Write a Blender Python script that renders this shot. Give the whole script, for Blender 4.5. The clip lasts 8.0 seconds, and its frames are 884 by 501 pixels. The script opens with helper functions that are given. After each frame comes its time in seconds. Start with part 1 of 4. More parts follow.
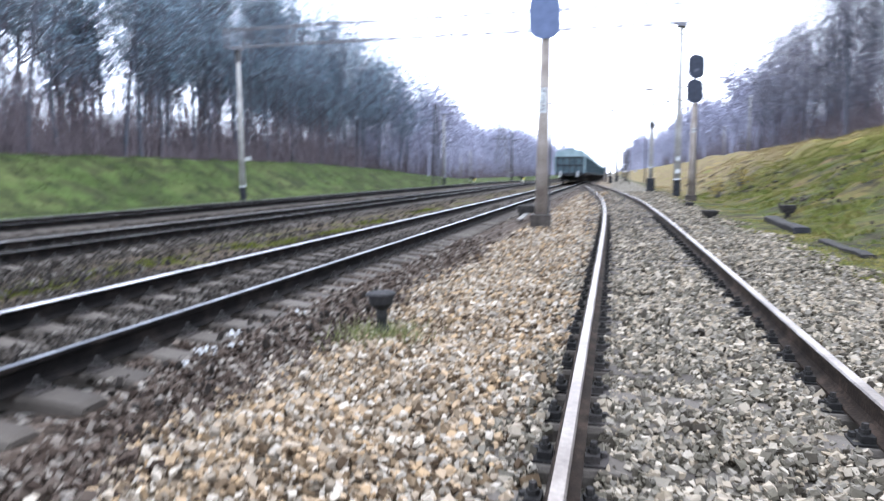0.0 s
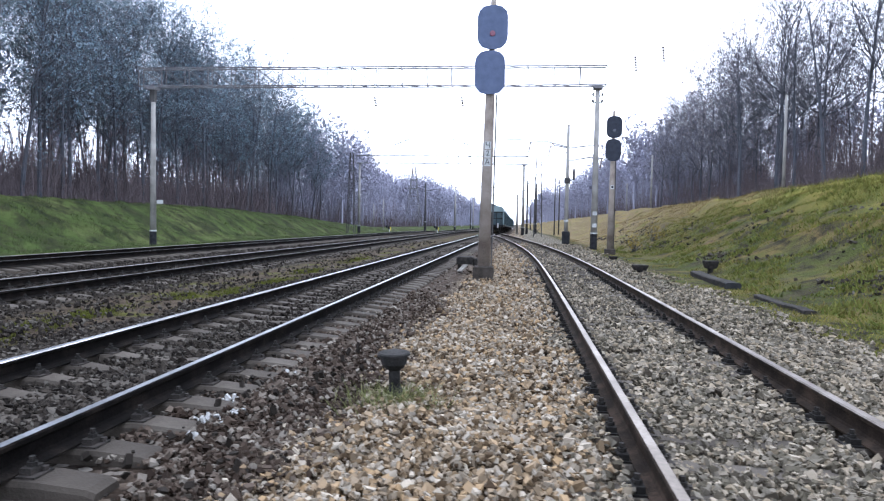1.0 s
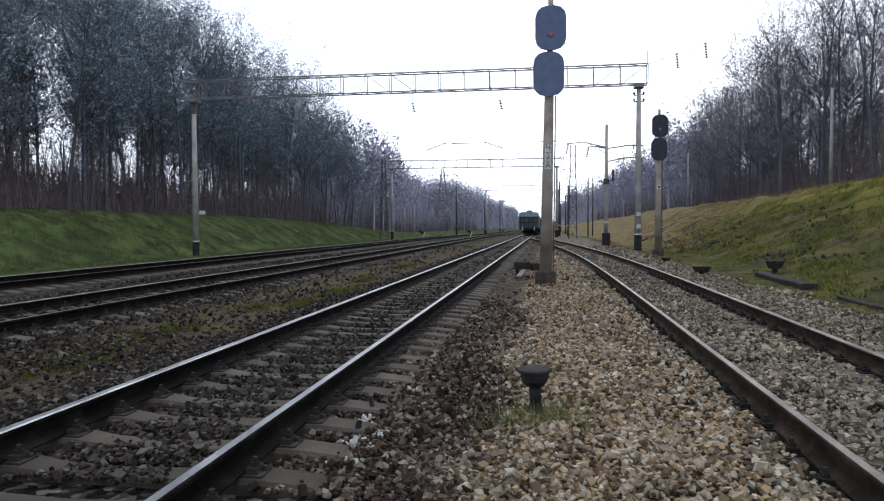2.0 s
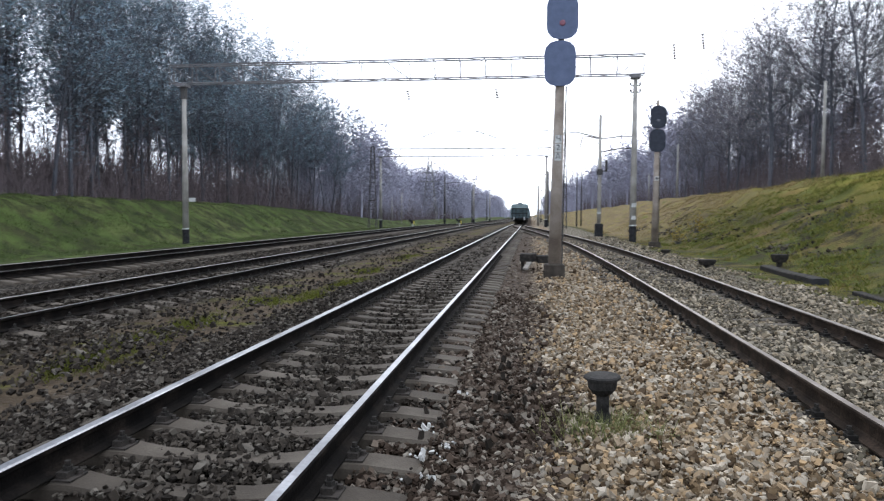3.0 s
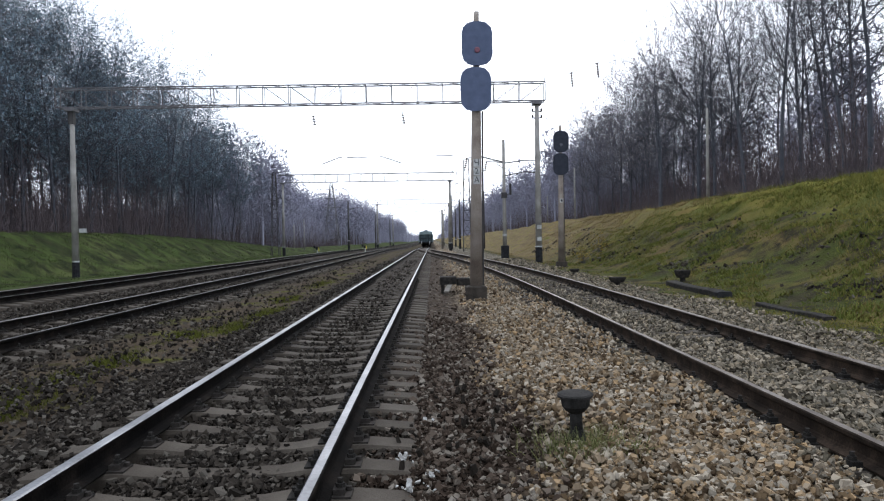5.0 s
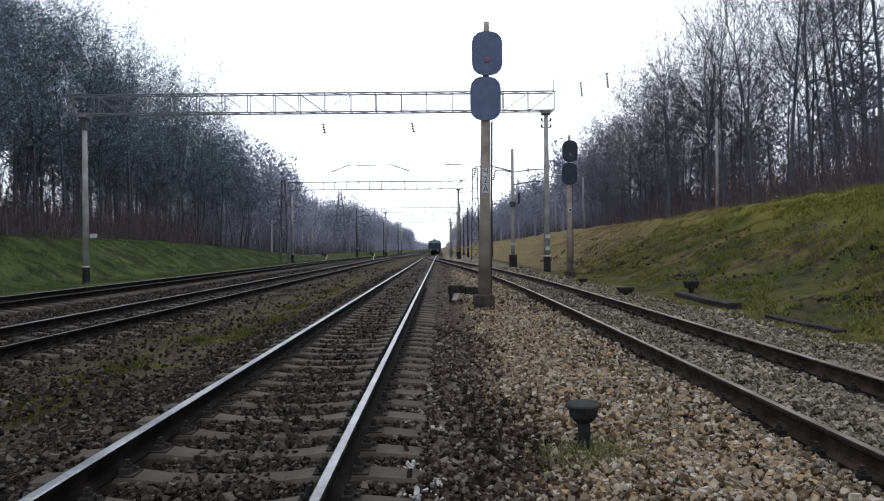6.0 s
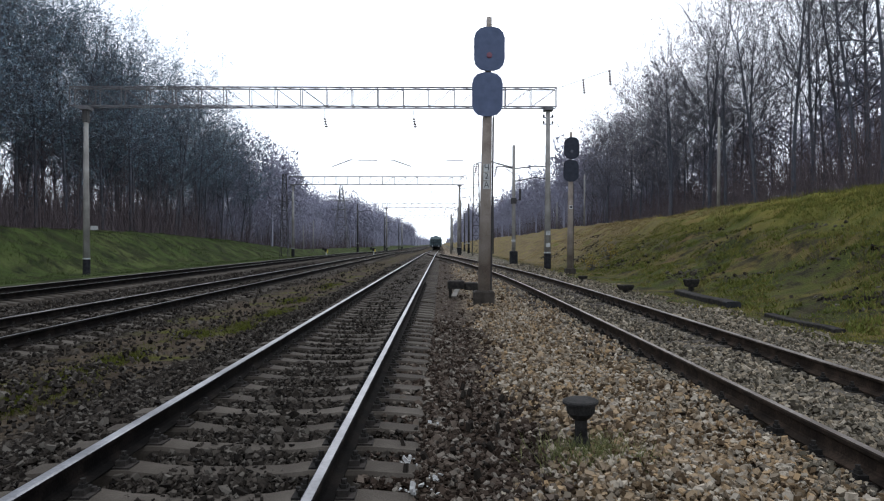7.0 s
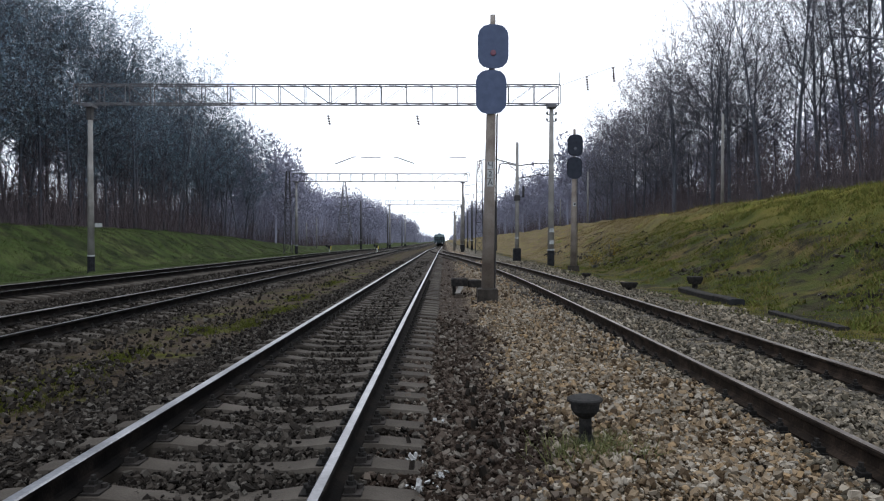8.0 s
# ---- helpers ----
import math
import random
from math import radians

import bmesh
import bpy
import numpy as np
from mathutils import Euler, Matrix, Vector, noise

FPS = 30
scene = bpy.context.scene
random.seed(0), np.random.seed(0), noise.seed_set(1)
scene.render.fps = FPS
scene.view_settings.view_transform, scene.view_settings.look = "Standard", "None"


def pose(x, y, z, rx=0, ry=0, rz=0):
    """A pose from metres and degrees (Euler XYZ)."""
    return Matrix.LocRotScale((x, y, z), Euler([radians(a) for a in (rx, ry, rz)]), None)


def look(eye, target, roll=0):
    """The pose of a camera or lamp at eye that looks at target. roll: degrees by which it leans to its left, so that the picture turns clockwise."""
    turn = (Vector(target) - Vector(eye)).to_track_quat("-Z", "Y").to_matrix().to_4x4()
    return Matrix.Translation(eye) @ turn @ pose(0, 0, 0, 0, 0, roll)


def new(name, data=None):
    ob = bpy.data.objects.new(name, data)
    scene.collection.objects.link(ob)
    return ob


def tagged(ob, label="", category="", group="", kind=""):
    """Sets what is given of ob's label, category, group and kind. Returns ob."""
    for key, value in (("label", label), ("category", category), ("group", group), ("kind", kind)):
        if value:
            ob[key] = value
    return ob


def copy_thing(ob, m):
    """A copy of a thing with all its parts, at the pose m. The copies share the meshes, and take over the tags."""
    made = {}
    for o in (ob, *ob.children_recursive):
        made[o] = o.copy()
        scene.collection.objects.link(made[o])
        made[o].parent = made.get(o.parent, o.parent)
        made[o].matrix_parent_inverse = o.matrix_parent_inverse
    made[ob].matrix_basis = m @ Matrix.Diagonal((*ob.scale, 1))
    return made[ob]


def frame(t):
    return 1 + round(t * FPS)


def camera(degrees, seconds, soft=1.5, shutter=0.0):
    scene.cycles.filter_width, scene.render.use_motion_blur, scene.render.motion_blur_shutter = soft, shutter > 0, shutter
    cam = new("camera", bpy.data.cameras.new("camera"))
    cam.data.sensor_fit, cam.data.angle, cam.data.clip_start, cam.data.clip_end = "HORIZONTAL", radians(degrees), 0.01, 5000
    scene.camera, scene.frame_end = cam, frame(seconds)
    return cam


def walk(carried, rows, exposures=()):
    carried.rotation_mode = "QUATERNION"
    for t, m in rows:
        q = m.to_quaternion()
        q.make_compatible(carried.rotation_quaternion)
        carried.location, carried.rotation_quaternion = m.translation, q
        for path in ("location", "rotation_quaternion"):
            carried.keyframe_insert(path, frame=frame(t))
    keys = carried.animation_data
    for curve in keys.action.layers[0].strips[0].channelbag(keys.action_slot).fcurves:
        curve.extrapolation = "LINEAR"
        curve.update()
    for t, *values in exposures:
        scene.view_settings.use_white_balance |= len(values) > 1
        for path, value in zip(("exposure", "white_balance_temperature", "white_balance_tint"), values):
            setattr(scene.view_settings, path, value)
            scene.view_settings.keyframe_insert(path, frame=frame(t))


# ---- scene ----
cam = camera(65.5, 8.0, soft=1.2, shutter=0.28)
PATH = [
    (0, (4.520, -0.349, 1.412), (4.039, 1.579, 1.188), -0.3),
    (0.2, (4.281, -0.230, 1.398), (3.952, 1.737, 1.257), -3.2),
    (0.5, (3.953, -0.254, 1.482), (3.706, 1.723, 1.304), -1.8),
    (0.7, (3.803, -0.222, 1.440), (3.496, 1.747, 1.265), 0.2),
    (1, (3.553, -0.252, 1.448), (3.332, 1.734, 1.367), 1.1),
    (1.2, (3.334, -0.179, 1.475), (3.024, 1.795, 1.375), -1.4),
    (2.3, (2.434, -0.068, 1.502), (2.121, 1.907, 1.437), 0.6),
    (2.5, (2.301, -0.006, 1.525), (1.976, 1.965, 1.418), 0.9),
    (3, (2.011, 0.106, 1.565), (1.755, 2.087, 1.461), 0.3),
    (3.5, (1.605, 0.166, 1.551), (1.676, 2.163, 1.471), 0.1),
    (4, (1.517, 0.175, 1.547), (1.554, 2.173, 1.468), -0.3),
    (4.5, (1.510, 0.171, 1.548), (1.548, 2.169, 1.492), -1.1),
    (6, (1.488, 0.123, 1.557), (1.492, 2.123, 1.548), -0.5),
    (6.5, (1.497, 0.127, 1.557), (1.514, 2.127, 1.557), -0.4),
    (7, (1.503, 0.136, 1.550), (1.505, 2.136, 1.529), 0.1),
    (7.5, (1.503, 0.130, 1.552), (1.487, 2.130, 1.546), -0.1),
    (8, (1.485, 0.100, 1.565), (1.478, 2.100, 1.535), 0.1),
]
# the clip's camera settles its exposure on the way
EXPOSURES = [(t, e, 5750 if t < 2 else 6250, 13 if t < 2 else 10) for t, e in ((0.0, 2.2), (0.5, 1.68), (0.7, 1.6), (1.0, 1.55), (1.2, 1.4), (2.3, 0.48),
             (2.5, 0.48), (3.0, 1.15), (3.5, 1.02), (4.0, 0.87), (4.5, 0.8), (6.0, 0.42), (7.0, 0.4), (8.0, 0.38))]
walk(cam, [(t, look(eye, target, roll)) for t, eye, target, roll in PATH], EXPOSURES)

# ---- light: overcast late-autumn sky, a soft sun ahead ----
world = bpy.data.worlds.new("overcast_sky")
scene.world = world
world.use_nodes = True
wn, wl = world.node_tree.nodes, world.node_tree.links
wn.clear()
w_out, w_bg, w_sky, w_mix = (wn.new(k) for k in ("ShaderNodeOutputWorld", "ShaderNodeBackground", "ShaderNodeTexSky", "ShaderNodeMix"))
w_sky.sky_type, w_sky.sun_disc = "NISHITA", False
w_sky.sun_elevation, w_sky.sun_rotation, w_sky.dust_density = radians(38), radians(8), 4.0
w_mix.data_type = "RGBA"
w_mix.inputs[0].default_value = 0.985
w_mix.inputs[7].default_value = (0.86, 0.93, 1.04, 1)
wl.new(w_sky.outputs[0], w_mix.inputs[6])
wl.new(w_mix.outputs[2], w_bg.inputs[0])
w_bg.inputs[1].default_value = 1.12
wl.new(w_bg.outputs[0], w_out.inputs[0])
sun = new("sun", bpy.data.lights.new("sun", "SUN"))
sun.data.energy, sun.data.angle, sun.data.color = 0.45, radians(16), (1.0, 0.985, 0.96)
sun.matrix_basis = look((6, 60, 50), (0, 0, 0))


# ---- materials ----
def material(name, colours, scale=8.0, rough=0.85, bump=0.3, metal=0.0, island=0.0, fine=60.0, where="Object", spec=0.12, per_object=0.0, dist=0.01):
    """A surface of two or more colours mixed by noise at two scales, with fine relief."""
    m = bpy.data.materials.new(name)
    m.use_nodes = True
    n, l = m.node_tree.nodes, m.node_tree.links
    b = n["Principled BSDF"]
    tc = n.new("ShaderNodeTexCoord")
    big, small, ramp = n.new("ShaderNodeTexNoise"), n.new("ShaderNodeTexNoise"), n.new("ShaderNodeValToRGB")
    big.inputs["Scale"].default_value, big.inputs["Detail"].default_value = scale, 4
    small.inputs["Scale"].default_value, small.inputs["Detail"].default_value = fine, 3
    for t in (big, small):
        l.new(tc.outputs[where], t.inputs["Vector"])
    add = n.new("ShaderNodeMath")
    add.operation = "MULTIPLY_ADD"
    add.inputs[1].default_value = 0.45
    l.new(small.outputs[0], add.inputs[0])
    sub = n.new("ShaderNodeMath")
    sub.operation = "SUBTRACT"
    sub.inputs[1].default_value = 0.22
    l.new(big.outputs[0], sub.inputs[0])
    l.new(sub.outputs[0], add.inputs[2])
    fac = add.outputs[0]
    if island or per_object:
        src = n.new("ShaderNodeNewGeometry" if island else "ShaderNodeObjectInfo")
        mix = n.new("ShaderNodeMix")
        mix.inputs[0].default_value = island or per_object
        l.new(fac, mix.inputs[2])
        l.new(src.outputs["Random Per Island" if island else "Random"], mix.inputs[3])
        fac = mix.outputs[0]
    l.new(fac, ramp.inputs[0])
    e = ramp.color_ramp.elements
    lo, hi = (0.08, 0.95) if (island or per_object) else (0.28, 0.72)
    for i, c in enumerate(colours):
        p = lo + (hi - lo) * i / (len(colours) - 1)
        if i < 2:
            k = e[i]
            k.position = p
        else:
            k = e.new(p)
        k.color = (*c, 1)
    l.new(ramp.outputs[0], b.inputs["Base Color"])
    b.inputs["Roughness"].default_value, b.inputs["Metallic"].default_value = rough, metal
    b.inputs["Specular IOR Level"].default_value = spec
    if bump:
        bp = n.new("ShaderNodeBump")
        bp.inputs["Strength"].default_value, bp.inputs["Distance"].default_value = bump, dist
        l.new(small.outputs[0], bp.inputs["Height"])
        l.new(bp.outputs[0], b.inputs["Normal"])
    return m


def glow(name, colour, strength):
    m = bpy.data.materials.new(name)
    m.use_nodes = True
    b = m.node_tree.nodes["Principled BSDF"]
    b.inputs["Base Color"].default_value = (*colour, 1)
    b.inputs["Emission Color"].default_value = (*colour, 1)
    b.inputs["Emission Strength"].default_value = strength
    return m


STONE_DARK = material("dark_oily_ballast", [(0.00774, 0.006278, 0.004988), (0.01634, 0.01333, 0.01066), (0.02666, 0.02167, 0.0172), (0.043, 0.03526, 0.02795), (0.0989, 0.08772, 0.0731)], 3, 0.85, 0.3, island=0.85, spec=0.05)
STONE_BROWN = material("rust_brown_ballast", [(0.013, 0.0086, 0.006), (0.03, 0.0205, 0.0147), (0.055, 0.0395, 0.0292), (0.085, 0.066, 0.051), (0.18, 0.158, 0.13)], 3, 0.85, 0.3, island=0.85, spec=0.05)
STONE_LIGHT = material("pale_granite_ballast", [(0.0336, 0.02184, 0.01288), (0.112, 0.07616, 0.04256), (0.1512, 0.1254, 0.09408), (0.252, 0.168, 0.0896), (0.2184, 0.1882, 0.1478), (0.3584, 0.3024, 0.2296)], 3, 0.85, 0.3, island=0.85, spec=0.05)
STONE_GREY = material("grey_ballast", [(0.02765, 0.02208, 0.01566), (0.0864, 0.07397, 0.0522), (0.144, 0.1248, 0.09814), (0.1958, 0.1546, 0.1044), (0.288, 0.2473, 0.19)], 3, 0.85, 0.3, island=0.85, spec=0.05)
STONE_WHITE = material("whitish_stone", [(0.28, 0.27, 0.255), (0.5, 0.49, 0.46)], 9, 0.8, 0.3, island=0.5)
SLEEPER = material("dirty_sleeper_concrete", [(0.0171, 0.0139, 0.01088), (0.0495, 0.04066, 0.03188), (0.108, 0.0924, 0.0748)], 2.5, 0.9, 0.4, fine=70, per_object=0.3)
POLE = material("mast_concrete", [(0.16, 0.148, 0.135), (0.24, 0.225, 0.205), (0.31, 0.295, 0.272)], 1.2, 0.9, 0.25, fine=30)
RUSTPOLE = material("weathered_signal_pole", [(0.12, 0.096, 0.078), (0.20, 0.167, 0.14), (0.28, 0.245, 0.215)], 1.6, 0.8, 0.3, fine=40)
FOOTING = material("dirty_dark_concrete", [(0.016, 0.013, 0.011), (0.034, 0.028, 0.023), (0.055, 0.046, 0.038)], 5, 0.9, 0.4)
BLACKPAINT = material("black_base_paint", [(0.012, 0.012, 0.013), (0.03, 0.03, 0.032)], 6, 0.7, 0.3, spec=0.03)
WHITEPAINT = material("white_paint", [(0.28, 0.28, 0.27), (0.45, 0.45, 0.43)], 8, 0.6, 0.15)
# black enamel lifted towards blue: lens flare is put into its colour
SIGNAL = material("flare_blued_black_enamel", [(0.0624, 0.07808, 0.1274), (0.0864, 0.1061, 0.169)], 5, 0.55, 0.1)
IRON = material("dark_cast_iron", [(0.010, 0.0095, 0.009), (0.022, 0.020, 0.018), (0.04, 0.034, 0.03)], 9, 0.75, 0.4, spec=0.03)
GREYIRON = material("grey_painted_iron", [(0.010, 0.0095, 0.009), (0.02, 0.019, 0.0178), (0.034, 0.031, 0.029)], 9, 0.7, 0.4, spec=0.03)
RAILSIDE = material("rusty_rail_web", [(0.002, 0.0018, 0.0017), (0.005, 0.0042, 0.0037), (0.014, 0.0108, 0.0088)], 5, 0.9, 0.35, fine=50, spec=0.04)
RAILBROWN = material("brown_siding_rail", [(0.009, 0.0065, 0.005), (0.019, 0.0135, 0.0098), (0.042, 0.029, 0.021)], 5, 0.9, 0.35, fine=50, spec=0.05)
RAILTOP = material("polished_running_surface", [(0.11, 0.11, 0.117), (0.185, 0.185, 0.195), (0.30, 0.30, 0.31)], 2, 0.42, 0.05, metal=1.0, fine=30)
RAILDULL = material("dull_running_surface", [(0.06, 0.048, 0.04), (0.11, 0.092, 0.077), (0.19, 0.168, 0.148)], 2, 0.5, 0.08, metal=0.5, fine=30)
RAILDARK = material("tarnished_running_surface", [(0.05, 0.046, 0.043), (0.085, 0.08, 0.076), (0.15, 0.145, 0.14)], 2, 0.5, 0.08, metal=0.4, fine=30)
STEEL = material("galvanised_truss_steel", [(0.10, 0.095, 0.10), (0.17, 0.165, 0.17)], 2, 0.6, 0.1, metal=0.3)
DARKSTEEL = material("dark_lattice_steel", [(0.035, 0.033, 0.034), (0.075, 0.07, 0.068)], 2, 0.7, 0.1)
PORCELAIN = material("brown_insulator", [(0.06, 0.045, 0.04), (0.12, 0.09, 0.08)], 6, 0.35, 0.05)
# bark, twigs and leaves are blued in their base colours to imitate veiling haze
BARK_L = material("grey_brown_bark", [(0.04, 0.042, 0.05), (0.076, 0.079, 0.092), (0.12, 0.122, 0.137)], 1.5, 0.95, 0.4, fine=14, dist=0.03, per_object=0.25)
TWIG = material("thin_twigs", [(0.05, 0.051, 0.06), (0.085, 0.086, 0.097), (0.125, 0.123, 0.132)], 0.8, 0.95, 0.0, per_object=0.3)
LEAF = material("last_haze_blued_leaves", [(0.09, 0.128, 0.165), (0.145, 0.195, 0.235), (0.215, 0.25, 0.26)], 0.6, 0.85, 0.0, island=0.7)
LEAF_BROWN = material("last_brown_oak_leaves", [(0.105, 0.105, 0.135), (0.17, 0.162, 0.19), (0.24, 0.20, 0.18)], 0.6, 0.85, 0.0, island=0.7)
# lilac pallor of distance haze is put into the far wood's base colours
FAR_TWIG = material("haze_tinted_far_twigs", [(0.19, 0.188, 0.238), (0.26, 0.256, 0.312), (0.33, 0.32, 0.375)], 0.05, 0.95, 0.0, island=0.6)
BRUSH = material("reddish_brushwood", [(0.0648, 0.0518, 0.05624), (0.108, 0.08732, 0.0912), (0.1512, 0.1221, 0.1178)], 0.3, 0.95, 0.0, island=0.6)
GRASS = material("late_autumn_grass", [(0.0299, 0.0391, 0.0092), (0.0805, 0.0897, 0.0184), (0.1552, 0.1357, 0.0299), (0.23, 0.1667, 0.0575)], 0.35, 0.9, 0.0, island=0.5, fine=2.0)
WEED = material("bank_weeds", [(0.0216, 0.027, 0.0081), (0.054, 0.0675, 0.01485), (0.1013, 0.1121, 0.0216), (0.135, 0.1013, 0.0378), (0.2025, 0.162, 0.0675)], 0.7, 0.9, 0.0, island=0.35, fine=3.0)
GRASS_DRY = material("dry_straw_grass", [(0.06, 0.054, 0.0168), (0.132, 0.1032, 0.0384), (0.216, 0.156, 0.072), (0.264, 0.198, 0.096)], 0.35, 0.9, 0.0, island=0.5, fine=2.0)
TUFT = material("pale_grass_blades", [(0.06, 0.065, 0.02), (0.12, 0.13, 0.045), (0.22, 0.20, 0.10)], 6, 0.85, 0.0, island=0.7)
MOSS = material("yellow_green_moss", [(0.03, 0.036, 0.006), (0.065, 0.07, 0.011), (0.10, 0.10, 0.018)], 0.8, 0.95, 0.0, island=0.5)
GRASS_L = material("green_bank_grass", [(0.0299, 0.04255, 0.01495), (0.0552, 0.0759, 0.02415), (0.092, 0.0989, 0.0391)], 0.25, 0.9, 0.0, island=0.45, fine=1.5)
WAGON = material("dark_green_wagon_steel", [(0.03, 0.043, 0.05), (0.05, 0.072, 0.08), (0.075, 0.098, 0.105)], 1.2, 0.7, 0.2)
WAGONTEAL = material("faded_teal_wagon_end", [(0.15, 0.195, 0.20), (0.22, 0.275, 0.28)], 1.2, 0.65, 0.1)
BOGIE = material("black_bogie_steel", [(0.012, 0.012, 0.013), (0.03, 0.028, 0.027)], 4, 0.8, 0.2)
PLANK = material("grey_weathered_plank", [(0.10, 0.09, 0.078), (0.18, 0.165, 0.145)], 4, 0.9, 0.3)
REDLAMP = glow("red_signal_lamp", (0.11, 0.03, 0.05), 0.08)
SIGNAL_DARK = material("matt_black_signal_paint", [(0.018, 0.02, 0.028), (0.03, 0.033, 0.044)], 5, 0.6, 0.1)
LENS = material("unlit_signal_lens", [(0.05, 0.055, 0.07), (0.10, 0.10, 0.12)], 9, 0.2, 0.0, spec=0.5)
YELLOWPAINT = material("faded_yellow_paint", [(0.45, 0.36, 0.06), (0.62, 0.5, 0.1)], 6, 0.7, 0.1)


def ground_material():
    """Ballast between the tracks, grass on the banks, leaf litter under the trees, with ragged edges between them."""
    m = bpy.data.materials.new("railway_cutting_ground")
    m.use_nodes = True
    n, l = m.node_tree.nodes, m.node_tree.links
    b = n["Principled BSDF"]
    b.inputs["Roughness"].default_value, b.inputs["Specular IOR Level"].default_value = 0.95, 0.03
    tc, sep = n.new("ShaderNodeTexCoord"), n.new("ShaderNodeSeparateXYZ")
    l.new(tc.outputs["Object"], sep.inputs[0])

    def tex(scale, detail=5, rough=0.6):
        t = n.new("ShaderNodeTexNoise")
        t.inputs["Scale"].default_value, t.inputs["Detail"].default_value, t.inputs["Roughness"].default_value = scale, detail, rough
        l.new(tc.outputs["Object"], t.inputs["Vector"])
        return t.outputs[0]

    def ramp(src, *stops):
        r = n.new("ShaderNodeValToRGB")
        e = r.color_ramp.elements
        for i, (p, c) in enumerate(stops):
            k = e[i] if i < 2 else e.new(p)
            k.position, k.color = p, (*c, 1)
        l.new(src, r.inputs[0])
        return r.outputs[0]

    def step(lo, hi, wob, scale=0.35):
        """0 to 1 as x goes from lo to hi, the edge wobbling by noise."""
        a = n.new("ShaderNodeMath")
        a.operation = "MULTIPLY_ADD"
        a.inputs[1].default_value = wob
        l.new(tex(scale, 4), a.inputs[0])
        l.new(sep.outputs[0], a.inputs[2])
        r = n.new("ShaderNodeMapRange")
        r.inputs[1].default_value, r.inputs[2].default_value = lo + wob / 2, hi + wob / 2
        l.new(a.outputs[0], r.inputs[0])
        return r.outputs[0]

    def mix(f, a, c):
        x = n.new("ShaderNodeMix")
        x.data_type = "RGBA"
        for s, k in ((f, 0), (a, 6), (c, 7)):
            l.new(s, x.inputs[k])
        return x.outputs[2]

    def along(lo, hi, wob):
        """0 to 1 as y goes from lo to hi, the edge wobbling by noise."""
        a = n.new("ShaderNodeMath")
        a.operation = "MULTIPLY_ADD"
        a.inputs[1].default_value = wob
        l.new(tex(0.3, 4), a.inputs[0])
        l.new(sep.outputs[1], a.inputs[2])
        r = n.new("ShaderNodeMapRange")
        r.inputs[1].default_value, r.inputs[2].default_value = lo + wob / 2, hi + wob / 2
        l.new(a.outputs[0], r.inputs[0])
        return r.outputs[0]

    def both(a, c):
        x = n.new("ShaderNodeMath")
        x.operation = "MULTIPLY"
        l.new(a, x.inputs[0])
        l.new(c, x.inputs[1])
        return x.outputs[0]

    stones = n.new("ShaderNodeTexVoronoi")
    stones.inputs["Scale"].default_value = 17
    l.new(tc.outputs["Object"], stones.inputs["Vector"])
    sc = n.new("ShaderNodeSeparateColor")
    l.new(stones.outputs["Color"], sc.inputs[0])
    dark = ramp(sc.outputs[0], (0.0, (0.003, 0.0025, 0.002)), (0.5, (0.012, 0.0098, 0.0079)), (0.85, (0.05, 0.042, 0.034)), (1.0, (0.105, 0.096, 0.083)))
    rust = ramp(sc.outputs[0], (0.0, (0.0138, 0.01035, 0.007475)), (0.5, (0.0414, 0.0299, 0.02185)), (0.85, (0.0759, 0.0575, 0.0437)), (1.0, (0.138, 0.1207, 0.1)))
    grey = ramp(sc.outputs[0], (0.0, (0.0324, 0.02807, 0.02079)), (0.5, (0.09184, 0.079, 0.05859)), (0.85, (0.1512, 0.1321, 0.1002)), (1.0, (0.27, 0.2391, 0.189)))
    pale = ramp(sc.outputs[0], (0.0, (0.04374, 0.03054, 0.01993)), (0.5, (0.1215, 0.09048, 0.05867)), (0.85, (0.2005, 0.1574, 0.1085)), (1.0, (0.3402, 0.2936, 0.2269)))
    moss = ramp(tex(6), (0.3, (0.03, 0.032, 0.008)), (0.7, (0.085, 0.085, 0.014)))
    brown = ramp(tex(2.5), (0.3, (0.03, 0.022, 0.0155)), (0.7, (0.075, 0.057, 0.039)))
    gr = mix(ramp(tex(1.1, 8, 0.75), (0.47, (0, 0, 0)), (0.56, (1, 1, 1))), ramp(tex(0.45), (0.3, (0.022, 0.028, 0.009)), (0.46, (0.046, 0.052, 0.014)), (0.58, (0.08, 0.066, 0.022)), (0.7, (0.105, 0.068, 0.034))), ramp(tex(1.6), (0.35, (0.012, 0.0105, 0.008)), (0.65, (0.046, 0.04, 0.022))))
    gl = mix(ramp(tex(0.7, 7, 0.72), (0.42, (0, 0, 0)), (0.58, (1, 1, 1))), ramp(tex(0.22), (0.3, (0.025, 0.036, 0.013)), (0.5, (0.049, 0.069, 0.02)), (0.7, (0.08, 0.091, 0.033))), ramp(tex(0.9), (0.35, (0.014, 0.018, 0.009)), (0.65, (0.036, 0.038, 0.018))))
    sward = ramp(tex(0.38), (0.3, (0.0483, 0.0598, 0.0138)), (0.45, (0.0966, 0.0989, 0.0207)), (0.57, (0.1437, 0.123, 0.02645)), (0.7, (0.161, 0.1035, 0.0345)))
    litter = ramp(tex(0.8), (0.3, (0.022, 0.016, 0.012)), (0.7, (0.05, 0.036, 0.026)))
    thin = ramp(tex(0.9), (0.52, (0, 0, 0)), (0.66, (1, 1, 1)))
    # across the cutting, from the left wood to the right one
    c = mix(step(-31, -29.5, 2.0), litter, gl)
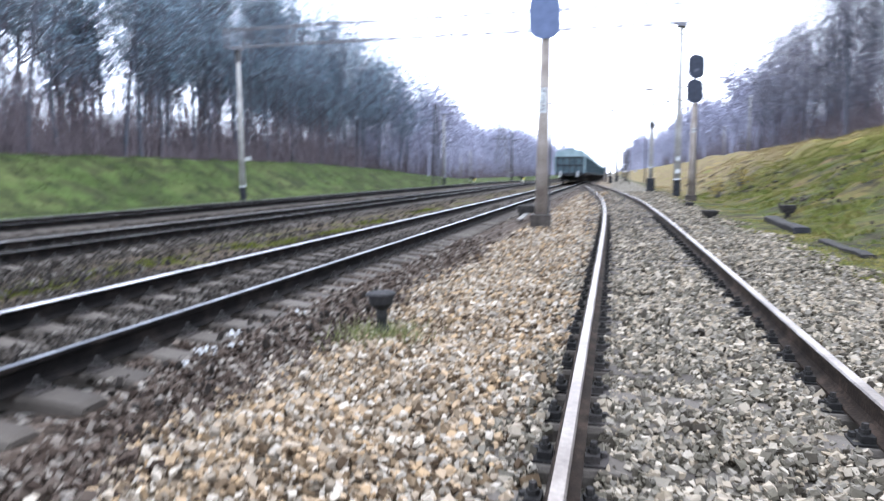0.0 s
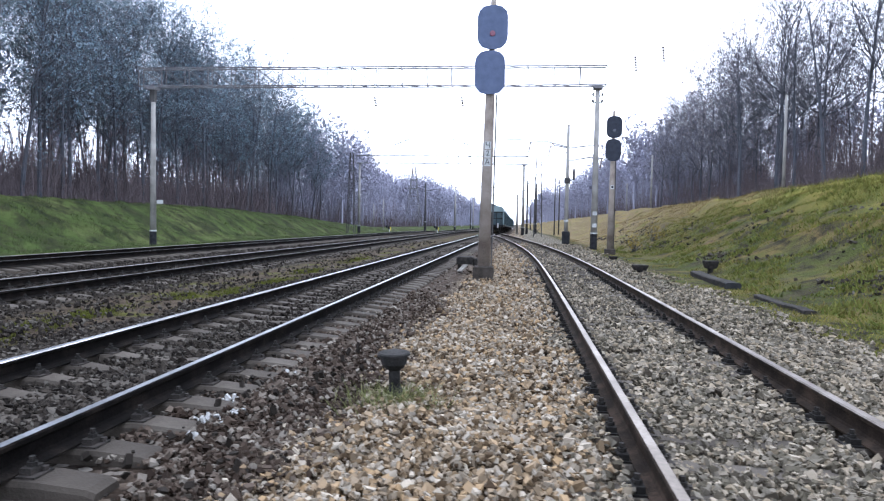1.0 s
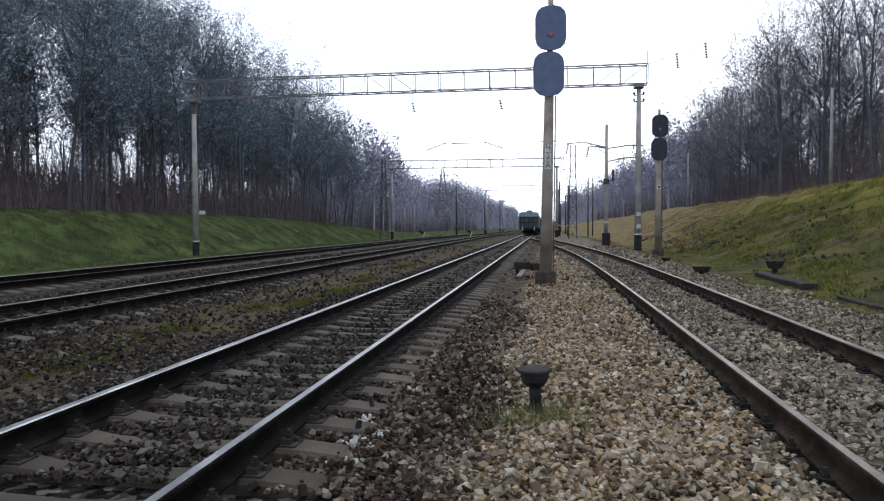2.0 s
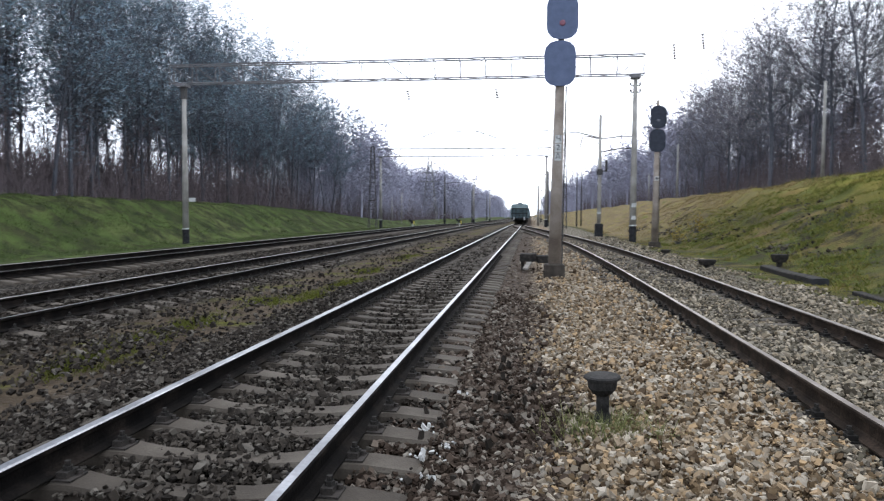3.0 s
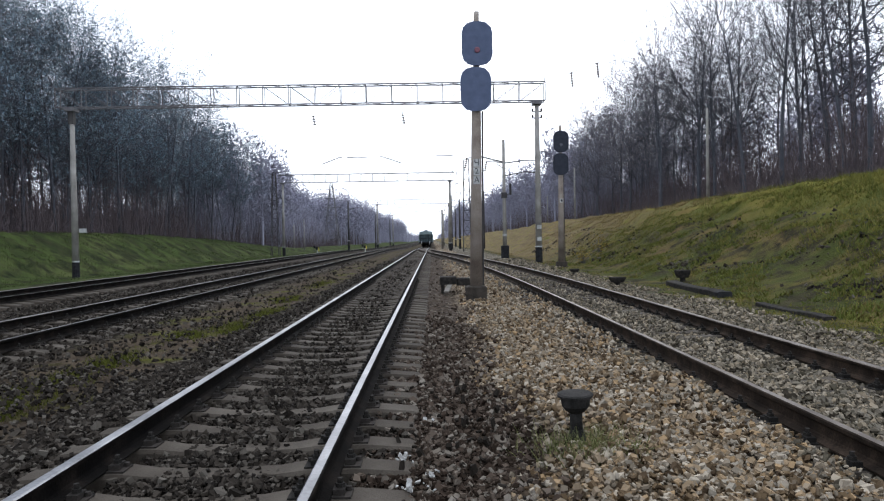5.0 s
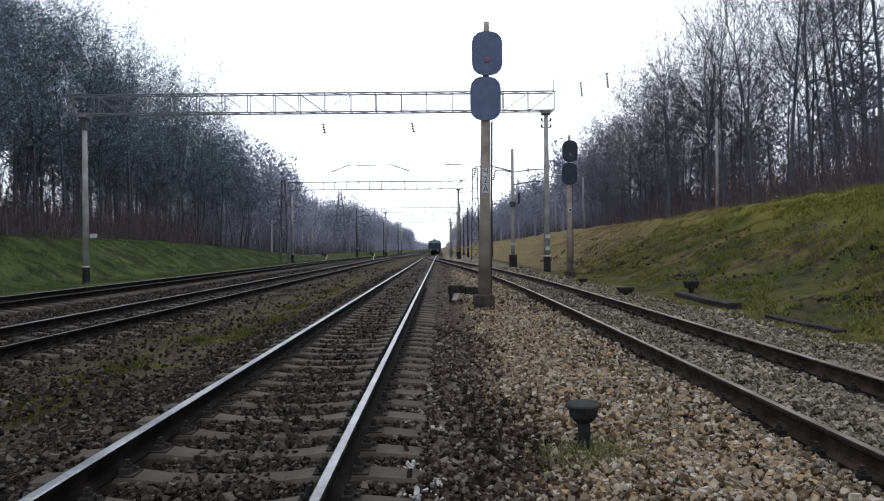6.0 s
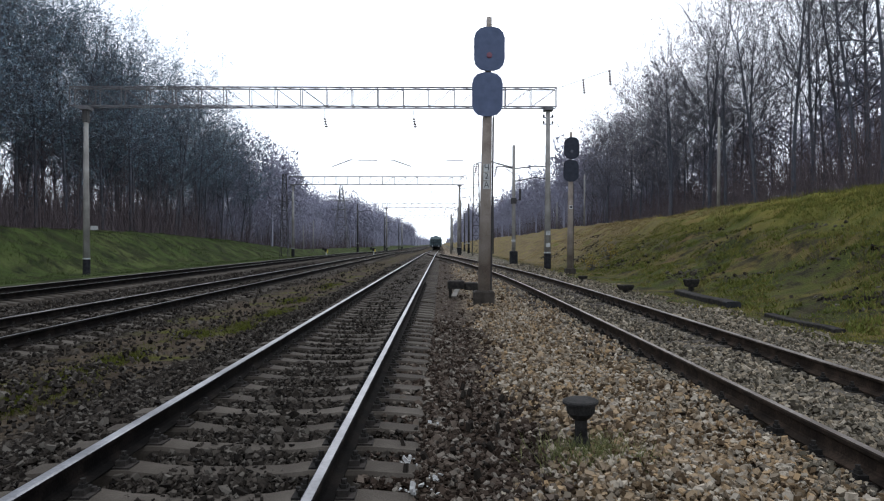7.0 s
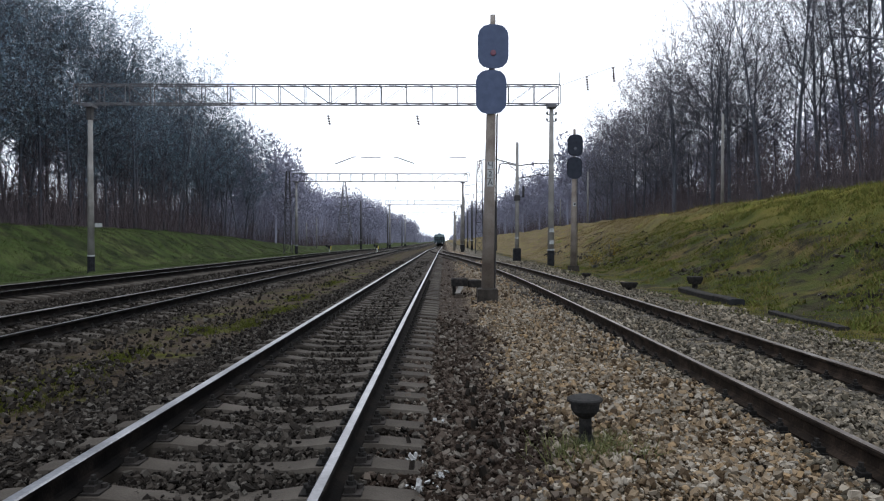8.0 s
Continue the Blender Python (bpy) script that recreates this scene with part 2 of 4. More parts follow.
    c = mix(step(-14.6, -13.6, 1.6), c, mix(thin, dark, brown))
    c = mix(step(-7.4, -6.9, 0.6), c, dark)
    c = mix(step(-4.3, -3.7, 1.2, 0.6), c, mix(thin, brown, moss))
    c = mix(step(-2.3, -1.8, 0.8, 0.6), c, dark)
    c = mix(step(0.8, 1.2, 0.4, 0.5), c, rust)
    c = mix(step(1.9, 2.5, 0.9, 0.5), c, pale)
    c = mix(step(4.0, 4.35, 0.5, 0.5), c, grey)
    c = mix(step(7.2, 7.9, 1.0, 0.5), c, gr)
    c = mix(step(14.0, 17.5, 5.0, 0.25), c, sward)
    dry = ramp(tex(0.9, 7, 0.7), (0.3, (0.0585, 0.0442, 0.026)), (0.5, (0.1365, 0.1014, 0.0546)), (0.7, (0.208, 0.1625, 0.078)))
    c = mix(both(step(8.2, 9.2, 1.0), along(36, 60, 16.0)), c, mix(thin, dry, sward))
    c = mix(step(22.5, 25.5, 3.0), c, litter)
    l.new(c, b.inputs["Base Color"])
    bp = n.new("ShaderNodeBump")
    bp.inputs["Strength"].default_value, bp.inputs["Distance"].default_value = 0.8, 0.05
    l.new(stones.outputs["Distance"], bp.inputs["Height"])
    bp.invert = True
    l.new(bp.outputs[0], b.inputs["Normal"])
    return m


GROUND = ground_material()


# ---- mesh helpers ----
class Shape:
    """Gathers boxes, tubes and sections into one mesh, each face with its material slot."""

    def __init__(self):
        self.v, self.f, self.m = [], [], []

    def add(self, verts, faces, mat=0):
        k = len(self.v)
        self.v += [tuple(p) for p in verts]
        self.f += [tuple(i + k for i in f) for f in faces]
        self.m += [mat] * len(faces)
        return self

    def box(self, x0, x1, y0, y1, z0, z1, mat=0, c=0.0):
        """A box; c: chamfer of its upright edges and top."""
        if not c:
            vs = [(x, y, z) for z in (z0, z1) for x, y in ((x0, y0), (x1, y0), (x1, y1), (x0, y1))]
            return self.add(vs, [(3, 2, 1, 0), (4, 5, 6, 7), (0, 1, 5, 4), (1, 2, 6, 5), (2, 3, 7, 6), (3, 0, 4, 7)], mat)
        ring = [(x0 + c, y0), (x1 - c, y0), (x1, y0 + c), (x1, y1 - c), (x1 - c, y1), (x0 + c, y1), (x0, y1 - c), (x0, y0 + c)]
        mx, my, kx, ky = (x0 + x1) / 2, (y0 + y1) / 2, 1 - 2 * c / (x1 - x0), 1 - 2 * c / (y1 - y0)
        rings = [[(x, y, z0) for x, y in ring], [(x, y, z1 - c) for x, y in ring], [(mx + (x - mx) * kx, my + (y - my) * ky, z1) for x, y in ring]]
        return self.rings(rings, mat)

    def rings(self, rings, mat=0, close=True, caps=True):
        n, vs, fs = len(rings[0]), [p for r in rings for p in r], []
        for i in range(len(rings) - 1):
            for j in range(n if close else n - 1):
                a, b = i * n + j, i * n + (j + 1) % n
                fs.append((a, b, b + n, a + n))
        if caps:
            fs += [tuple(range(n - 1, -1, -1)), tuple(range((len(rings) - 1) * n, len(rings) * n))]
        return self.add(vs, fs, mat)

    def tube(self, a, b, r0, r1=None, n=8, mat=0):
        a, b = Vector(a), Vector(b)
        r1 = r0 if r1 is None else r1
        q = (b - a).to_track_quat("Z", "Y")
        circ = [Vector((math.cos(2 * math.pi * i / n), math.sin(2 * math.pi * i / n), 0)) for i in range(n)]
        return self.rings([[a + q @ (c * r0) for c in circ], [b + q @ (c * r1) for c in circ]], mat)

    def lathe(self, rows, n=20, mat=0, at=(0, 0)):
        return self.rings([[(at[0] + r * math.cos(2 * math.pi * i / n), at[1] + r * math.sin(2 * math.pi * i / n), z) for i in range(n)] for r, z in rows], mat)

    def mesh(self, name, *mats, smooth=False):
        me = bpy.data.meshes.new(name)
        me.from_pydata(self.v, [], self.f)
        for m in mats:
            me.materials.append(m)
        me.polygons.foreach_set("material_index", self.m)
        if smooth:
            me.polygons.foreach_set("use_smooth", [True] * len(self.f))
        me.update()
        return me


def part(name, shape, mats, parent=None, label="", smooth=False, m=None):
    """ONE mesh object under a thing or a part."""
    me = shape if isinstance(shape, bpy.types.Mesh) else shape.mesh(name, *(mats if isinstance(mats, (list, tuple)) else [mats]), smooth=smooth)
    ob = new(name, me)
    if parent:
        ob.parent = parent
    if m is not None:
        ob.matrix_basis = m
    if label:
        ob["label"] = label
    return ob


def thing(name, label, category, m=None, group="", kind=""):
    ob = new(name)
    ob.empty_display_size = 0.2
    if m is not None:
        ob.matrix_basis = m
    return tagged(ob, label, category, group, kind)


def array_mesh(name, verts, faces, mat):
    """A mesh from numpy arrays: verts (n, 3), faces (m, k), all faces alike."""
    verts, faces = np.asarray(verts, np.float32), np.asarray(faces, np.int32)
    me = bpy.data.meshes.new(name)
    k = faces.shape[1]
    me.vertices.add(len(verts))
    me.vertices.foreach_set("co", verts.ravel())
    me.loops.add(faces.size)
    me.loops.foreach_set("vertex_index", faces.ravel())
    me.polygons.add(len(faces))
    me.polygons.foreach_set("loop_start", np.arange(0, faces.size, k, dtype=np.int32))
    me.polygons.foreach_set("use_smooth", np.zeros(len(faces), bool))
    me.materials.append(mat)
    me.update(calc_edges=True)
    return me


RNG = np.random.default_rng(7)


def smooth_step(a, b, x):
    t = np.clip((x - a) / (b - a), 0, 1)
    return t * t * (3 - 2 * t)


# ---- plan ----
def grade(y):
    """The line falls away gently far down the track."""
    y = np.asarray(y, float)
    return -0.42 * smooth_step(85, 160, y) - 0.0008 * np.clip(y - 160, 0, 500)


TRACK_B, TRACK_C, TRACK_D = 0.0, -5.56, -10.9
SIDING_Y = [-15, 12, 20, 27, 34, 45, 60, 77, 88, 98]
SIDING_X = [5.13, 5.13, 5.09, 4.97, 4.72, 4.10, 3.00, 1.50, 0.55, 0.06]


def siding(y):
    return np.interp(y, SIDING_Y, SIDING_X)


def siding_smooth(y):
    return (siding(y - 4) + 2 * siding(y - 2) + 2 * siding(y) + 2 * siding(y + 2) + siding(y + 4)) / 8


WAVES = [(random.Random(i).uniform(1.3, 3.6), random.Random(i + 50).uniform(0, 6.28), random.Random(i + 90).uniform(0, 6.28)) for i in range(9)]


def height(x, y):
    """The height of the ground: a flat bed between two grassy banks."""
    x, y = np.asarray(x, float), np.asarray(y, float)
    lump = sum(0.05 * L * np.sin((x * math.cos(a) + y * math.sin(a)) * 6.283 / L + ph) for L, a, ph in WAVES)
    u = np.clip((x - 9.6) / 8.9, 0, 1)
    bank = (3.65 + 0.15 * np.sin(y * 0.07)) * (0.75 * u + 0.25 * u * u * (3 - 2 * u)) - 0.05 * smooth_step(7.4, 8.6, x)
    right = bank + 0.11 * np.clip(x - 18.5, 0, 12) + 0.45 * lump * smooth_step(9.5, 13, x) * (1 - 0.5 * smooth_step(20, 26, x))
    top = 3.2 - 2.2 * smooth_step(60, 170, y)
    left = -0.6 * smooth_step(-14.5, -19, x) + top * smooth_step(-22.5, -29.5, x) + 0.05 * np.clip(-29 - x, 0, 30) + 0.3 * lump * smooth_step(-17, -21, x)
    bed = 0.055 * smooth_step(-14.5, -13.5, x) * (1 - smooth_step(7.2, 7.9, x))
    return np.where(x > 0, right, left) - bed + grade(y)


# ---- ground: one sheet to the horizon ----
def build_ground():
    xs = np.concatenate([[-2500, -900, -300, -150, -90], np.arange(-62, -14, 1.0), np.arange(-14, 8, 2.0), np.arange(8, 28, 0.5), np.arange(28, 62, 3.0), [90, 150, 300, 900, 2500]])
    ys = np.concatenate([[-900, -300, -120, -60], np.arange(-30, 90, 0.75), np.arange(90, 260, 4.0), [270, 300, 350, 420, 500, 700, 1000, 1600, 3000]])
    X, Y = np.meshgrid(xs, ys)
    Z = height(X, Y)
    nx, ny = len(xs), len(ys)
    idx = np.arange(nx * ny).reshape(ny, nx)
    f = np.stack([idx[:-1, :-1], idx[:-1, 1:], idx[1:, 1:], idx[1:, :-1]], -1).reshape(-1, 4)
    ob = new("ground", array_mesh("ground", np.stack([X, Y, Z - 0.02], -1).reshape(-1, 3), f, GROUND))
    ob.data.polygons.foreach_set("use_smooth", [True] * len(f))
    return tagged(ob, "railway cutting floor of ballast between two grassy banks", "ground", kind="structure")


ground = build_ground()

# ---- tracks ----
RAIL_TOP = 0.20
HALF = 0.795
PROFILE = [(-0.075, 0.0), (-0.075, 0.012), (-0.02, 0.032), (-0.009, 0.05), (-0.009, 0.125), (-0.036, 0.142), (-0.037, 0.168),
           (-0.028, 0.178), (0.028, 0.178), (0.037, 0.168), (0.036, 0.142), (0.009, 0.125), (0.009, 0.05), (0.02, 0.032), (0.075, 0.012), (0.075, 0.0)]


def rail(name, centre, side, y0, y1, parent, web, top, step=2.0, label=""):
    s = Shape()
    rings = []
    y = y0
    while y <= y1 + 1e-6:
        x = centre(y) + side * HALF
        rings.append([(x + px, y, RAIL_TOP - 0.178 + pz + float(grade(y))) for px, pz in PROFILE])
        y += step if y < 90 else 8
    n = len(PROFILE)
    for i in range(len(rings) - 1):
        k = len(s.v)
        s.v += rings[i] + rings[i + 1]
        for j in range(n):
            a, b = k + j, k + (j + 1) % n
            s.f.append((a, a + n, b + n, b))
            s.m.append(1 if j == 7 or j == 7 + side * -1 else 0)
    return part(name, s, [web, top], parent, label)


def sleeper_mesh():
    """A prestressed concrete sleeper: high at the rail seats, lower in the middle and at the ends."""
    rows = [(-1.35, -0.035, 0.118), (-1.30, -0.012, 0.128), (-1.02, 0.012, 0.132), (-0.60, 0.012, 0.132), (-0.42, -0.012, 0.118), (0, -0.022, 0.11),
            (0.42, -0.012, 0.118), (0.60, 0.012, 0.132), (1.02, 0.012, 0.132), (1.30, -0.012, 0.128), (1.35, -0.035, 0.118)]
    s = Shape()
    s.rings([[(x, -w - 0.02, z - 0.17), (x, -w, z - 0.025), (x, -w + 0.02, z), (x, w - 0.02, z), (x, w, z - 0.025), (x, w + 0.02, z - 0.17)] for x, z, w in rows])
    return s.mesh("sleeper", SLEEPER)


def fastening_mesh():
    """Baseplate, two clamps and two bolts at one rail seat."""
    s = Shape()
    s.box(-0.19, 0.19, -0.08, 0.08, 0.008, 0.024)
    for k in (-1, 1):
        s.box(k * 0.115 - 0.035, k * 0.115 + 0.035, -0.055, 0.055, 0.024, 0.06)
        s.tube((k * 0.118, 0, 0.05), (k * 0.118, 0, 0.115), 0.018, n=6)
        s.tube((k * 0.118, 0, 0.062), (k * 0.118, 0, 0.085), 0.03, n=6)
        s.tube((k * 0.165, 0.04, 0.02), (k * 0.165, 0.04, 0.05), 0.02, n=6)
    return s.mesh("fastening", IRON)


SLEEPER_MESH, FASTENING_MESH = sleeper_mesh(), fastening_mesh()
SLEEPER_AT = {}


def build_track(name, label, centre, y0, y1, near, clips, phase, web, top, pitch=0.545):
    t = thing(name, label, "railway track", kind="structure")
    for side in (-1, 1):
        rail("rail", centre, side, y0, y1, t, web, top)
    ys, far = np.arange(y0 + 0.3 + phase, min(y1, 260), pitch), Shape()
    jit = np.random.default_rng(3)
    SLEEPER_AT[name] = []
    for y in ys:
        x, a = float(centre(y)), jit.normal(0, 0.006)
        turn = math.atan2(float(centre(y + 0.5) - centre(y - 0.5)), 1.0)
        if y < near:
            dz = jit.normal(0, 0.005)
            s = part("sleeper", SLEEPER_MESH, None, t, m=pose(x, y, dz, 0, 0, math.degrees(a - turn)))
            SLEEPER_AT[name].append((x, y))
            if y < clips:
                for side in (-1, 1):
                    part("fastening", FASTENING_MESH, None, s, m=pose(side * HALF, 0, 0))
        else:
            g = float(grade(y))
            far.box(x - 1.3, x + 1.3, y - 0.12, y + 0.12, g - 0.12, g + 0.01)
    tagged(part("far_sleepers", far, SLEEPER, t), kind="stuff")
    return t


build_track("track_main", "straight main track, polished rails on concrete sleepers", lambda y: 0.0 * y, -8, 420, 60, 26, 0.02, RAILSIDE, RAILTOP)
build_track("track_siding", "brown-railed siding with sleepers sunk in ballast, curving to join", siding_smooth, -8, 96, 55, 22, 0.3, RAILBROWN, RAILDULL)
build_track("track_second", "second track with dark rails on concrete sleepers", lambda y: TRACK_C + 0.0 * y, -8, 420, 62, 24, 0.1, RAILSIDE, RAILDARK)
build_track("track_third", "far track with dark rails below the green bank", lambda y: TRACK_D + 0.0 * y, -8, 420, 70, 0, 0.2, RAILSIDE, RAILDARK)


# ---- signals ----
def plate_outline(w, h, c):
    """A tall plate with wide rounded corners."""
    pts = []
    for cx, cz, a0 in ((w - c, h - c, 0), (-(w - c), h - c, 90), (-(w - c), -(h - c), 180), (w - c, -(h - c), 270)):
        for k in range(4):
            a = radians(a0 + 30 * k)
            pts.append((cx + c * math.cos(a), cz + c * math.sin(a)))
    return pts


def letter_mesh(text, size, mat):
    cu = bpy.data.curves.new("letter", "FONT")
    cu.body, cu.size, cu.extrude, cu.align_x, cu.align_y = text, size, 0.004, "CENTER", "CENTER"
    ob = bpy.data.objects.new("letter", cu)
    scene.collection.objects.link(ob)
    me = bpy.data.meshes.new_from_object(ob.evaluated_get(bpy.context.evaluated_depsgraph_get()))
    bpy.data.objects.remove(ob)
    me.materials.clear()
    me.materials.append(mat)
    return me


def build_signal(m, label, letters, lean, paint, lens):
    t = thing("railway_signal", label, "railway signal", m, group="mast signals")
    s = Shape()
    s.box(-0.27, 0.27, -0.25, 0.25, -0.25, 0.30, c=0.03)
    part("footing", s, FOOTING, t, "dark concrete footing block")
    s = Shape()
    q = lambda z: (math.sin(radians(lean)) * z, 0, z)
    s.tube(q(0.28), q(5.9), 0.17, 0.115, 14)
    s.tube(q(5.9), q(7.48), 0.085, 0.07, 12)
    part("pole", s, RUSTPOLE, t, "tapered weathered mast", smooth=True)
    for z in (6.61, 5.43):
        x = q(z)[0] + (0.01 if z > 6 else -0.02)
        o = plate_outline(0.40, 0.57, 0.30)
        s = Shape()
        s.rings([[(x + px, -0.20, z + pz) for px, pz in o], [(x + px, -0.17, z + pz) for px, pz in o]])
        head = part("backboard", s, paint, t, "black oval backboard")
        s = Shape()
        s.box(x - 0.16, x + 0.16, -0.16, 0.06, z - 0.42, z + 0.42, c=0.04)
        part("lamp_housing", s, paint, head)
        if z > 6:
            s = Shape()
            s.rings([[(x + r * math.cos(radians(30 * a)), y, z - 0.17 + r * math.sin(radians(30 * a))) for a in range(12)] for r, y in ((0.075, -0.2), (0.075, -0.225), (0.05, -0.232))])
            part("lens", s, lens, head, "faint red lens" if lens == REDLAMP else "dark glass lens")
    s = Shape()
    for k in (0, 1):
        s.tube((0.20, 0.02 + 0.22 * k, 0.1), (q(4.9)[0] + 0.17, 0.02 + 0.22 * k, 4.9), 0.016, n=5)
    for i in range(15):
        z = 0.4 + i * 0.3
        x = 0.20 + (q(4.9)[0] - 0.03) * z / 4.9
        s.tube((x, 0.02, z), (x, 0.24, z), 0.012, n=4)
    part("ladder", s, DARKSTEEL, t, "narrow steel ladder")
    for i, ch in enumerate(letters):
        z = 3.52 - 0.225 * i
        x = q(z)[0]
        s = Shape()
        s.box(x - 0.085, x + 0.085, -0.18, -0.165, z - 0.1, z + 0.1)
        pl = part("number_plate", s, WHITEPAINT, t, "white plate with a black sign")
        if ch:
            part("letter", letter_mesh(ch, 0.21, BLACKPAINT), None, pl, m=pose(x, -0.181, z, 90, 0, 0))
        else:
            s = Shape()
            s.box(x - 0.05, x + 0.05, -0.186, -0.181, z - 0.06, z + 0.06)
            part("bar", s, BLACKPAINT, pl)
    return t


build_signal(pose(2.625, 18.25, 0), "tall mast signal, black double oval heads, one red lamp lit", "Ч2А", 0.95, SIGNAL, REDLAMP)
build_signal(pose(8.30, 36.4, -0.06), "second mast signal with double black heads beside the grassy bank", [""], 0.2, SIGNAL_DARK, LENS)


# ---- portal gantries over the tracks ----
def mast_parts(t, x, y, z0, z1, black=True, r0=0.21, r1=0.13):
    s = Shape()
    s.tube((x, y, z0 + 0.7), (x, y, z1), r0, r1, 14)
    mast = part("mast", s, POLE, t, "tapered grey concrete mast", smooth=True)
    s = Shape()
    s.tube((x, y, z0 - 0.3), (x, y, z0 + 1.05), r0 + 0.02, r0 + 0.012, 14)
    part("mast_foot", s, BLACKPAINT, mast, "black-painted mast foot")
    s = Shape()
    s.tube((x, y, z0 + 1.05), (x, y, z0 + 1.13), r0 + 0.012, r0 + 0.01, 14)
    part("white_band", s, WHITEPAINT, mast, "white painted band")
    return mast


def insulator_parts(t, x, y, z, n=4, tilt=0.0):
    s = Shape()
    rows = []
    for i in range(n):
        rows += [(0.02, -0.16 * i), (0.10, -0.16 * i - 0.05), (0.11, -0.16 * i - 0.08), (0.02, -0.16 * i - 0.12)]
    s.rings([[(x + tilt * -dz / 0.16 + r * math.cos(math.pi * k / 4), y + r * math.sin(math.pi * k / 4), z + dz) for k in range(8)] for r, dz in rows])
    return part("insulator", s, PORCELAIN, t, "brown disc insulator string")


def build_gantry(y, x0, x1, z0, z1, masts, label, bay=1.62, bar=0.036, brace=0.024):
    t = thing("portal_gantry", label, "gantry", group="portal gantries")
    for dy in (-0.3, 0.3):
        for z in (z0, z1):
            s = Shape()
            s.box(x0, x1, y + dy - bar, y + dy + bar, z - bar, z + bar)
            part("chord", s, STEEL, t)
    n = max(2, round((x1 - x0) / bay))
    w, h = (x1 - x0) / n, z1 - z0
    up, dia = Shape(), Shape()
    up.box(-brace, brace, -brace, brace, 0, h)
    dia.tube((0, 0, 0), (w, 0, h), brace * 0.75, n=5)
    up, dia = up.mesh("brace", STEEL), dia.mesh("brace", STEEL)
    flip = Shape().tube((w, 0, 0), (0, 0, h), brace * 0.75, n=5).mesh("brace", STEEL)
    for i in range(n + 1):
        for dy in (-0.3, 0.3):
            part("upright", up, None, t, m=pose(x0 + i * w, y + dy, z0))
        if i < n:
            for dy in (-0.3, 0.3):
                part("brace", flip if i < n / 2 else dia, None, t, m=pose(x0 + i * w, y + dy, z0))
    s = Shape()
    for i in range(n):
        for z in (z0, z1):
            s.tube((x0 + i * w, y - 0.3, z), (x0 + (i + 1) * w, y + 0.3, z), brace * 0.7, n=4)
    tagged(part("lacing", s, STEEL, t), kind="stuff")
    for x, zb in masts:
        mast_parts(t, x, y, zb, z0 - 0.02)
        s = Shape()
        s.box(x - 0.28, x + 0.28, y - 0.36, y + 0.36, z0 - 0.22, z0 - bar - 0.004)
        part("seat", s, STEEL, t, "steel seat under the truss")
    return t


g = build_gantry(43.45, -21.7, 8.7, 10.1, 11.28, [(-20.85, -0.55), (8.2, -0.12)], "long portal gantry, lattice steel truss on concrete masts")
for x in (-5.85, -0.25):
    s = Shape()
    s.tube((x, 43.45, 10.02), (x, 43.45, 9.37), 0.018, n=5)
    part("hanger", s, STEEL, g)
    insulator_parts(g, x, 43.45, 9.42, 4, 0.03)
s = Shape()
s.tube((8.7, 43.45, 11.28), (12.2, 43.45, 12.5), 0.02, n=5)
s.tube((8.7, 43.45, 11.28), (8.7, 43.45, 12.13), 0.025, n=5)
part("outrigger", s, STEEL, g, "thin outrigger rod")
for x, z in ((10.4, 11.9), (12.05, 12.45)):
    insulator_parts(g, x, 43.45, z, 6, 0.015)
for x, z in ((8.2, 2.2), (8.2, 1.45)):
    s = Shape()
    s.box(x - 0.13, x + 0.13, 43.17, 43.22, z - 0.12, z + 0.12)
    part("plate", s, WHITEPAINT, g, "small white plate")
for z in (9.45, 9.05):
    s = Shape()
    s.box(7.9, 8.5, 43.38, 43.42, z - 0.03, z + 0.03)
    for x in (7.92, 8.48):
        s.lathe([(0.02, z), (0.06, z + 0.05), (0.07, z + 0.12), (0.04, z + 0.2)], 8, at=(x, 43.4))
    part("pin_crossarm", s, DARKSTEEL, g, "short crossarm with pin insulators")
s = Shape()
s.box(-20.55, -20.1, 43.35, 43.39, 2.35, 2.6)
part("plate", s, WHITEPAINT, g, "small white plate on the mast")
s = Shape()
s.box(-21.01, -20.69, 43.29, 43.61, 9.1, 10.02)
part("collar", s, DARKSTEEL, g, "dark steel collar under the truss")

g = build_gantry(97, -19.9, 4.7, 9.8, 10.9, [(-19.4, -0.3), (4.05, -0.1)], "portal gantry farther along, lattice truss on two masts")
for z, length in ((9.2, 1.9), (7.9, 1.5), (10.9, 0.9)):
    s = Shape()
    s.tube((4.05, 96.9, z), (4.05 + length, 96.9, z + 0.25), 0.035, n=5)
    s.tube((4.05, 96.9, z - 0.4), (4.05 + length * 0.6, 96.9, z + 0.12), 0.025, n=5)
    part("bracket", s, DARKSTEEL, g, "dark steel bracket")
    insulator_parts(g, 4.05 + length, 96.9, z + 0.2, 4, 0.02)
for x in (-5.5, 0.0):
    s = Shape()
    s.tube((x, 97, 9.7), (x + 0.1, 97, 8.6), 0.03, n=5)
    part("hanger", s, DARKSTEEL, g)
g2 = build_gantry(152, -11.5, 6.0, 9.4, 10.4, [(-10.6, -0.45), (5.2, -0.4)], "distant portal gantry with hanging arms", brace=0.03)
for x in (-5.3, 0.0):
    s = Shape()
    for k in range(8):
        a, b = radians(180 + k * 22.5), radians(180 + (k + 1) * 22.5)
        s.tube((x + 1.3 * math.cos(a), 152, 9.3 + 0.7 * math.sin(a)), (x + 1.3 * math.cos(b), 152, 9.3 + 0.7 * math.sin(b)), 0.05, n=4)
    part("hanging_arm", s, DARKSTEEL, g2, "bent steel hanging arm")
